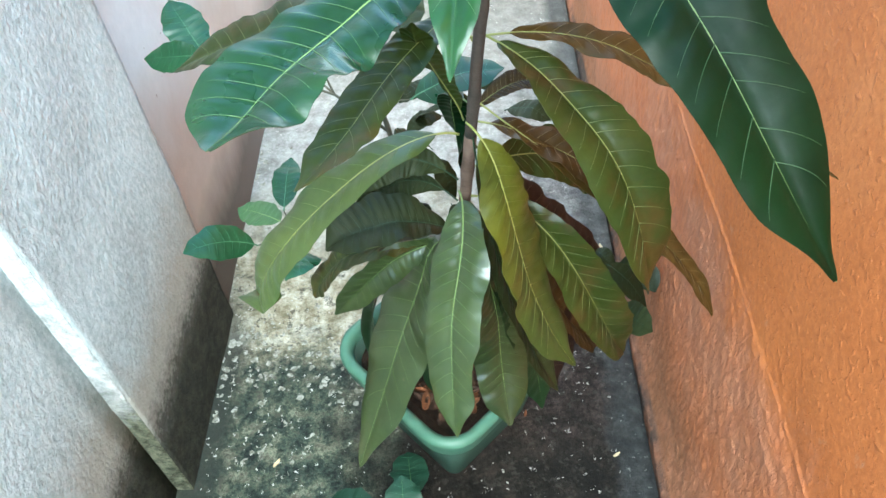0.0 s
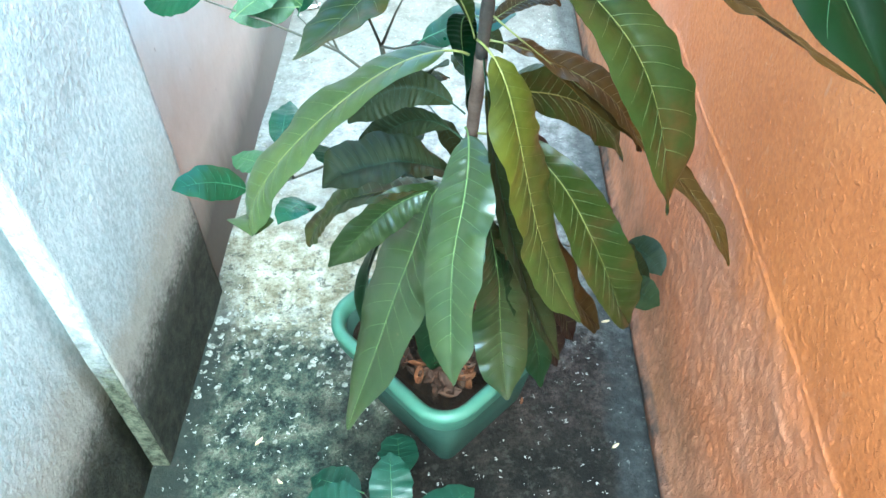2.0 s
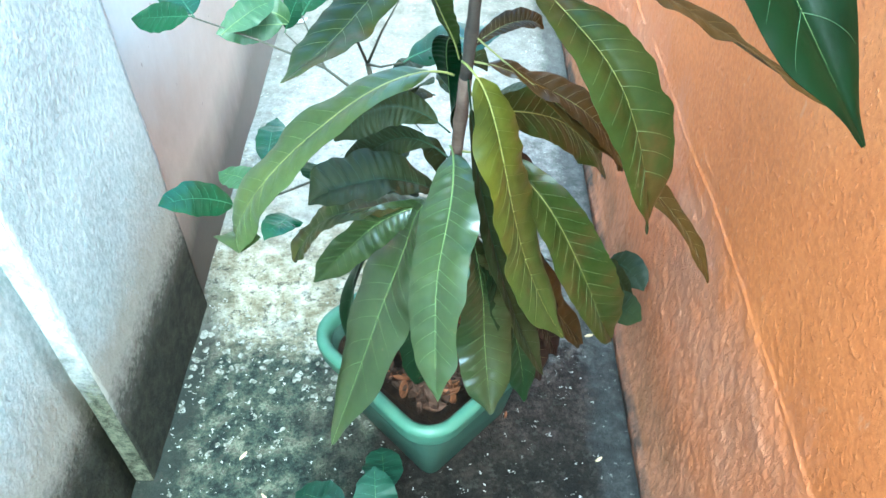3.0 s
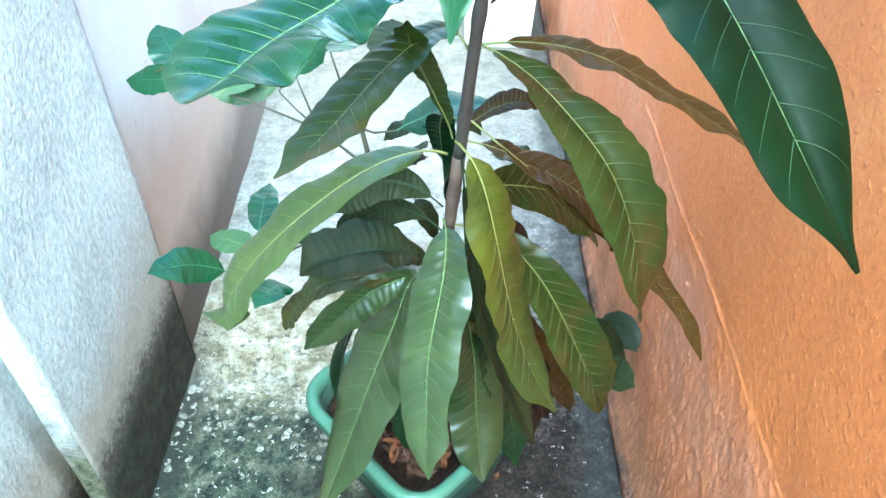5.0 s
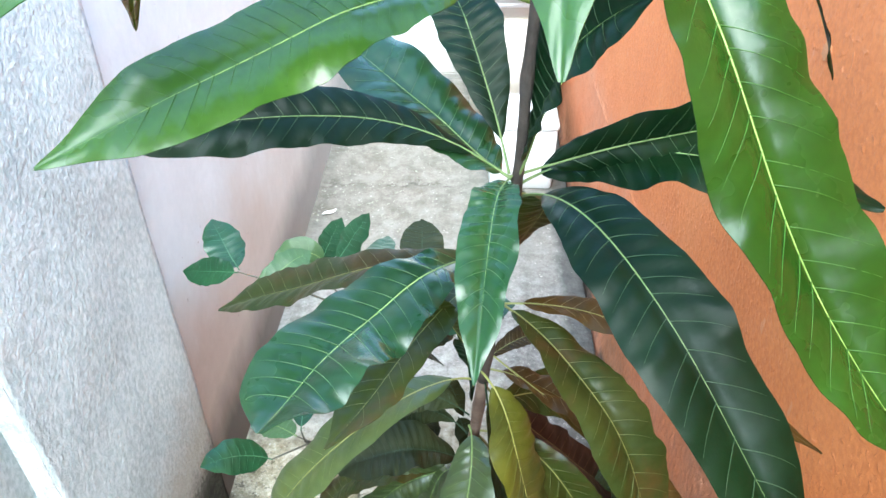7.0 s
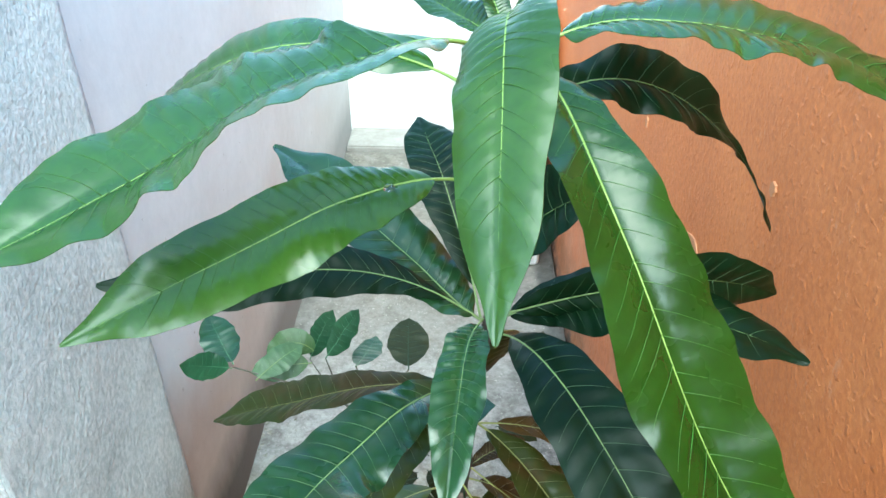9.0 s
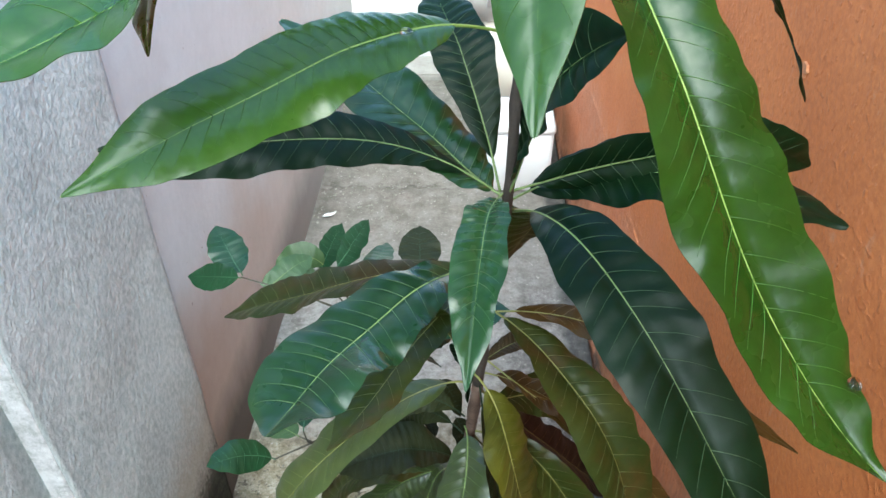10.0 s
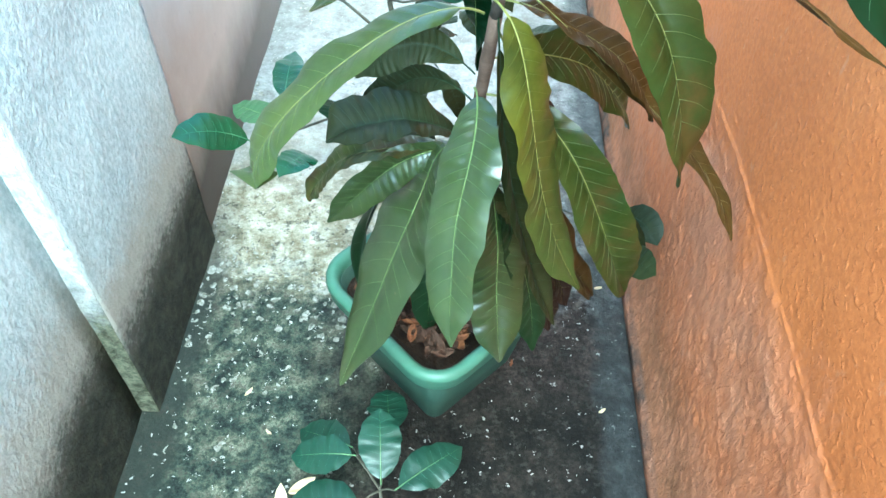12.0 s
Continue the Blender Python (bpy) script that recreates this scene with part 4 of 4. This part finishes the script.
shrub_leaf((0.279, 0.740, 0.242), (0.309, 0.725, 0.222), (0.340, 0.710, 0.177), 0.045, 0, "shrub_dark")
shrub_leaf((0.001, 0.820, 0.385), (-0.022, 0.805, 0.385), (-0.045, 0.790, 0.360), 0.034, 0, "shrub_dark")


def twig(*pts, r=0.0022):
    bm = bmesh.new()
    v = [Vector(p) for p in pts]
    tube(bm, v, [r * (1 - 0.55 * i / (len(v) - 1)) for i in range(len(v))], 7)
    part("twig", bm, TWIG, shrub)


bm = bmesh.new()
tube(bm, [Vector(p) for p in ((0.02, 0.86, 0.0), (0.012, 0.85, 0.15), (0.0, 0.84, 0.30), (-0.012, 0.83, 0.42), (-0.02, 0.81, 0.50))], [0.0055, 0.005, 0.0042, 0.0036, 0.003], 9)
part("stem", bm, TWIG, shrub)
twig((0.012, 0.85, 0.15), (0.12, 0.83, 0.19), (0.23, 0.75, 0.22), (0.289, 0.65, 0.256))
twig((0.23, 0.75, 0.22), (0.28, 0.78, 0.20), (0.324, 0.794, 0.172), r=0.0016)
twig((-0.003, 0.838, 0.33), (-0.05, 0.75, 0.39), (-0.11, 0.66, 0.43), (-0.148, 0.624, 0.444))
twig((-0.11, 0.66, 0.43), (-0.107, 0.63, 0.47), (-0.104, 0.613, 0.512), r=0.0016)
twig((-0.11, 0.66, 0.43), (-0.126, 0.66, 0.441), r=0.0015)
twig((-0.012, 0.83, 0.42), (-0.08, 0.86, 0.46), (-0.16, 0.86, 0.50), (-0.228, 0.85, 0.535))
twig((-0.08, 0.86, 0.46), (-0.10, 0.89, 0.49), (-0.108, 0.897, 0.512), r=0.0016)
twig((-0.08, 0.86, 0.46), (-0.12, 0.92, 0.45), (-0.15, 0.97, 0.442), r=0.0016)
twig((-0.02, 0.81, 0.50), (-0.032, 0.77, 0.58), (-0.038, 0.747, 0.637), r=0.0018)
twig((-0.02, 0.81, 0.50), (0.0, 0.80, 0.55), (0.020, 0.795, 0.589), r=0.0018)
twig((-0.02, 0.81, 0.50), (0.0, 0.76, 0.53), (0.028, 0.724, 0.560), r=0.0018)

# ---- pot with soil and fallen leaves ----
pot = empty("plant_pot", POT_AT)
tagged(pot, "square green plastic plant pot with a rolled rim", "plant pot")


def ring_square(half, corner, z, n=6):
    """Rounded square turned by 45 degrees, so that a corner looks down the alley."""
    out = []
    for q in range(4):
        a0 = q * math.pi / 2
        cx, cy = (half - corner) * math.copysign(1, math.cos(a0 + 0.785)), (half - corner) * math.copysign(1, math.sin(a0 + 0.785))
        for i in range(n + 1):
            a = a0 + i / n * math.pi / 2
            out.append(Vector((cx + corner * math.cos(a), cy + corner * math.sin(a), z)))
    turn = Matrix.Rotation(radians(POT_TURN), 3, "Z")
    return [turn @ p for p in out]


def loft(bm, rings, close=True):
    vr = [[bm.verts.new(p) for p in r] for r in rings]
    n = len(vr[0])
    for a, b in zip(vr, vr[1:]):
        for k in range(n):
            bm.faces.new((a[k], a[(k + 1) % n], b[(k + 1) % n], b[k]))
    if close:
        bm.faces.new(vr[0][::-1])
        bm.faces.new(vr[-1])


POT_TURN, POT_H = 45, 0.192
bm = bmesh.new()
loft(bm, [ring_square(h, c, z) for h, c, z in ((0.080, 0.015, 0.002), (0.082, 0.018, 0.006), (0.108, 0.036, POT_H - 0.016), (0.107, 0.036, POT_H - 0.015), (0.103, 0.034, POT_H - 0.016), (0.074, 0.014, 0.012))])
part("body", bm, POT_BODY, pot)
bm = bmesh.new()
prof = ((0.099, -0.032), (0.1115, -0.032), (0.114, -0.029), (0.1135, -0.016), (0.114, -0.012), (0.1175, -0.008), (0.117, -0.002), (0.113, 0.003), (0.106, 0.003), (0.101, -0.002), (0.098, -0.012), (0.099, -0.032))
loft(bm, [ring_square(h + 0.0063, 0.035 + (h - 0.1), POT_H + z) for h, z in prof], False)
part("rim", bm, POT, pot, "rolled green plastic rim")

bm = bmesh.new()
rings = []
for f in (1.0, 0.75, 0.5, 0.25, 0.04):
    rings.append([p * f + Vector((0, 0, 0.006 * noise.noise(p * 40 * f))) for p in ring_square(0.0996, 0.034, POT_H - 0.036 + 0.012 * (1 - f))])
loft(bm, [[Vector((p.x, p.y, POT_H - 0.075)) for p in ring_square(0.090, 0.032, 0)]] + rings)
soil = link("soil", bm, SOIL)
soil.location = POT_AT
tagged(soil, "dark crumbly soil filling the plant pot", "soil")


def dry_leaf(at, size, turn, tilt, curl, material, name, label, seed):
    """A curled fallen leaf with a stalk ridge."""
    bm = bmesh.new()
    n, k = 10, 3
    rows = []
    rnd = random.Random(seed)
    w = rnd.uniform(0.3, 0.45)
    for off in (0.0004, -0.0004):
        g = []
        for i in range(n + 1):
            s = i / n
            half = w * size * 0.5 * profile(0.02 + 0.96 * s, True)
            g.append([bm.verts.new(Vector(((s - 0.5) * size, half * j / k, curl * size * ((2 * s - 1) ** 2 + 0.8 * (j / k) ** 2 * w) + 0.06 * size * math.sin(5 * s + j + seed) + off))) for j in range(-k, k + 1)])
        rows.append(g)
    for i in range(n):
        for j in range(2 * k):
            a, b = rows
            bm.faces.new((a[i][j], a[i + 1][j], a[i + 1][j + 1], a[i][j + 1]))
            bm.faces.new((b[i][j], b[i][j + 1], b[i + 1][j + 1], b[i + 1][j]))
    ob = link(name, bm, material)
    ob.matrix_world = pose(at[0], at[1], at[2], tilt, rnd.uniform(-12, 12), turn)
    return tagged(ob, label, "leaf", "fallen leaves")


rnd = random.Random(4)
for i in range(190):
    p, q = rnd.uniform(-0.082, 0.082), rnd.uniform(-0.082, 0.082)
    d = Vector(((p + q) * 0.707, (p - q) * 0.707, 0))
    at = POT_AT + d + Vector((0, 0, POT_H - 0.028 + rnd.uniform(0.0, 0.012) + 0.012 * (1 - d.length / 0.11)))
    dry_leaf(at, rnd.uniform(0.018, 0.038), rnd.uniform(0, 360), rnd.uniform(-22, 22), rnd.uniform(0.1, 0.4), DRY if i % 5 < 2 else DRY_OLD, "fallen_leaf", "curled reddish brown fallen leaf on the soil", i)
for i, (x, y, s, t) in enumerate(((-0.112, 0.425, 0.04, 40), (-0.135, 0.40, 0.05, 100), (-0.088, 0.398, 0.065, 20))):
    dry_leaf((x, y, 0.012), s, t, 8, 0.16, STRAW, "fallen_leaf", "straw-coloured dry leaf lying on the concrete", 40 + i)
for i, (x, y, s, t) in enumerate(((0.325, 0.93, 0.035, 70), (0.338, 0.90, 0.022, 20), (0.330, 0.955, 0.02, 120), (0.298, 0.562, 0.012, 30), (0.168, 0.632, 0.012, 80), (0.31, 0.78, 0.014, 10), (-0.21, 0.56, 0.016, 60), (-0.17, 0.50, 0.012, 140))):
    dry_leaf((x, y, 0.009), s, t, 6, 0.16, STRAW if i != 4 else DRY, "fallen_leaf", "small straw-coloured dry scrap on the concrete" if i != 4 else "small brown leaf scrap on the concrete", 60 + i)

# ---- flaked paint on the orange wall ----
CHIP = plain("bare_plaster", (0.48, 0.19, 0.075), (0.58, 0.27, 0.13), 60, 0.85, 0.4)
for i, (y, z, h, w) in enumerate(((0.868, 0.732, 0.016, 0.036), (1.177, 0.76, 0.008, 0.006), (0.892, 0.712, 0.007, 0.014), (0.698, 0.913, 0.007, 0.006))):
    bm = bmesh.new()
    rim = [(math.cos(a), math.sin(a), 1 + 0.45 * noise.noise((math.cos(a) * 2, math.sin(a) * 2, i * 3.1))) for a in (q * math.tau / 22 for q in range(22))]
    inner = [bm.verts.new((ORANGE_X - 0.0021, y + w * cy * r, z + h * cz * r)) for cy, cz, r in rim]
    outer = [bm.verts.new((ORANGE_X + 0.0015, y + w * 1.06 * cy * r, z + h * 1.04 * cz * r)) for cy, cz, r in rim]
    bm.faces.new(inner)
    for q in range(22):
        bm.faces.new((inner[q], inner[q - 1], outer[q - 1], outer[q]))
    bmesh.ops.recalc_face_normals(bm, faces=bm.faces)
    link("paint_flake", bm, CHIP, wall_east, smooth=False)

# ---- seedling on the floor in front of the pot ----
seedling = new("seedling")
tagged(seedling, "low seedling with broad oval green leaves on the concrete", "plant")
hub = Vector((-0.002, 0.391, 0.105))
bm = bmesh.new()
tube(bm, [Vector((0.004, 0.380, 0.001)), Vector((0.0, 0.385, 0.06)), hub], [0.0028, 0.0022, 0.0018], 8)
part("stem", bm, TWIG, seedling)
for base, tip, width, roll in (((-0.035, 0.429, 0.115), (-0.116, 0.429, 0.100), 0.052, 0), ((-0.001, 0.396, 0.110), (-0.011, 0.489, 0.125), 0.054, 0), ((0.016, 0.390, 0.110), (0.095, 0.452, 0.105), 0.052, 0),
                               ((-0.043, 0.452, 0.085), (-0.118, 0.483, 0.060), 0.050, 0), ((0.002, 0.474, 0.080), (-0.010, 0.555, 0.050), 0.054, 0), ((-0.023, 0.377, 0.100), (-0.109, 0.379, 0.090), 0.052, 0)):
    a, b = Vector(base), Vector(tip)
    bm = bmesh.new()
    tube(bm, [hub, (hub + a) / 2 + Vector((0, 0, 0.004)), a], [0.0013, 0.0011, 0.0009], 6)
    part("leaf_stalk", bm, TWIG, seedling)
    shrub_leaf(a, (a + b) / 2 + Vector((0, 0, 0.006)), b, width, roll, "seedling", seedling)

# ---- white tub at the alley's end ----
tub = empty("plastic_tub", (0.22, 1.95, 0))
tagged(tub, "white plastic tub standing against the orange wall", "tub")


def tub_ring(f, z):
    out = []
    for q in range(4):
        a0 = q * math.pi / 2
        cx, cy = 0.075 * math.copysign(1, math.cos(a0 + 0.785)), 0.075 * math.copysign(1, math.sin(a0 + 0.785))
        for i in range(6):
            a = a0 + i / 5 * math.pi / 2
            out.append(Vector(((cx + 0.013 * math.cos(a)) * f, (cy + 0.013 * math.sin(a)) * f, z)))
    return out


bm = bmesh.new()
loft(bm, [tub_ring(f, z) for f, z in ((0.95, 0.001), (0.985, 0.008), (1.03, 0.20), (1.0, 0.20), (0.95, 0.012))])
part("body", bm, WHITE, tub)
bm = bmesh.new()
loft(bm, [tub_ring(f, z) for f, z in ((1.035, 0.185), (1.07, 0.188), (1.07, 0.198), (1.035, 0.204))], False)
part("rim", bm, WHITE, tub)

# ---- white storage box behind the tub ----
storage = empty("storage_box", (0.205, 2.42, 0))
tagged(storage, "tall white plastic storage box at the alley's end", "storage box")


def round_box(bm, hx, hy, z0, z1, corner=0.012):
    verts = box(bm, -hx, hx, -hy, hy, z0, z1)
    bmesh.ops.bevel(bm, geom=list({e for w in verts for e in w.link_edges}), offset=corner, segments=3, affect="EDGES")


CREAM = plain("cream_plastic", (0.70, 0.66, 0.56), (0.77, 0.73, 0.64), 7, 0.4, 0.06)
GREYED = plain("greyed_beige_plastic", (0.58, 0.56, 0.52), (0.66, 0.64, 0.60), 9, 0.45, 0.08)
for name, hx, hy, z0, z1, skin, label in (("body", 0.128, 0.19, 0.001, 0.340, CREAM, "cream plastic body"), ("drawer", 0.130, 0.192, 0.343, 0.493, GREYED, "greyed drawer front"), ("lid", 0.126, 0.188, 0.496, 0.560, WHITE, "white lid")):
    bm = bmesh.new()
    round_box(bm, hx, hy, z0, z1)
    part(name, bm, skin, storage, label)
bm = bmesh.new()
verts = box(bm, -0.077, 0.105, -0.1955, -0.185, 0.378, 0.540)
bmesh.ops.bevel(bm, geom=[e for e in {e for w in verts for e in w.link_edges} if abs(e.verts[0].co.y - e.verts[1].co.y) > 0.005], offset=0.014, segments=4, affect="EDGES")
part("panel", bm, WHITE, storage, "white rounded front panel")

# ---- low cement ledge along the foot of the end wall ----
bm = bmesh.new()
verts = box(bm, -0.335, 0.06, 2.56, END_Y, -0.02, 0.022)
bmesh.ops.bevel(bm, geom=list({e for w in verts for e in w.link_edges}), offset=0.006, segments=2, affect="EDGES")
ledge = link("ledge", bm, plain("worn_cement", (0.30, 0.285, 0.26), (0.44, 0.43, 0.40), 22, 0.85, 0.5), smooth=False)
tagged(ledge, "low worn cement ledge at the foot of the white wall", "ledge", kind="structure")

# ---- water drops on two fresh leaves ----
DROP, nt, b = mat("water", 0.03, 0.5)
b.inputs["Transmission Weight"].default_value, b.inputs["IOR"].default_value = 1.0, 1.33
for k, s, v, r in ((2, 0.20, -0.12, 0.0034), (4, 0.87, -0.86, 0.0034), (11, 0.30, -0.55, 0.0026)):
    p, u = SHEETS[k](s, v)
    bm = bmesh.new()
    bmesh.ops.create_icosphere(bm, subdivisions=3, radius=r)
    for w in bm.verts:
        w.co.z *= 0.62 if w.co.z > 0 else 0.2
    drop = link("water_drop", bm, DROP)
    drop.matrix_world = Matrix.Translation(p + u * 0.0008) @ u.to_track_quat("Z", "Y").to_matrix().to_4x4()
    tagged(drop, "clear water drop resting on a green mango leaf", "water drop", "water drops")

scrap = dry_leaf((-0.290, 1.729, 0.006), 0.04, 25, 4, 0.10, WHITE, "paper_scrap", "", 91)
tagged(scrap, "small white paper scrap lying on the concrete", "scrap")
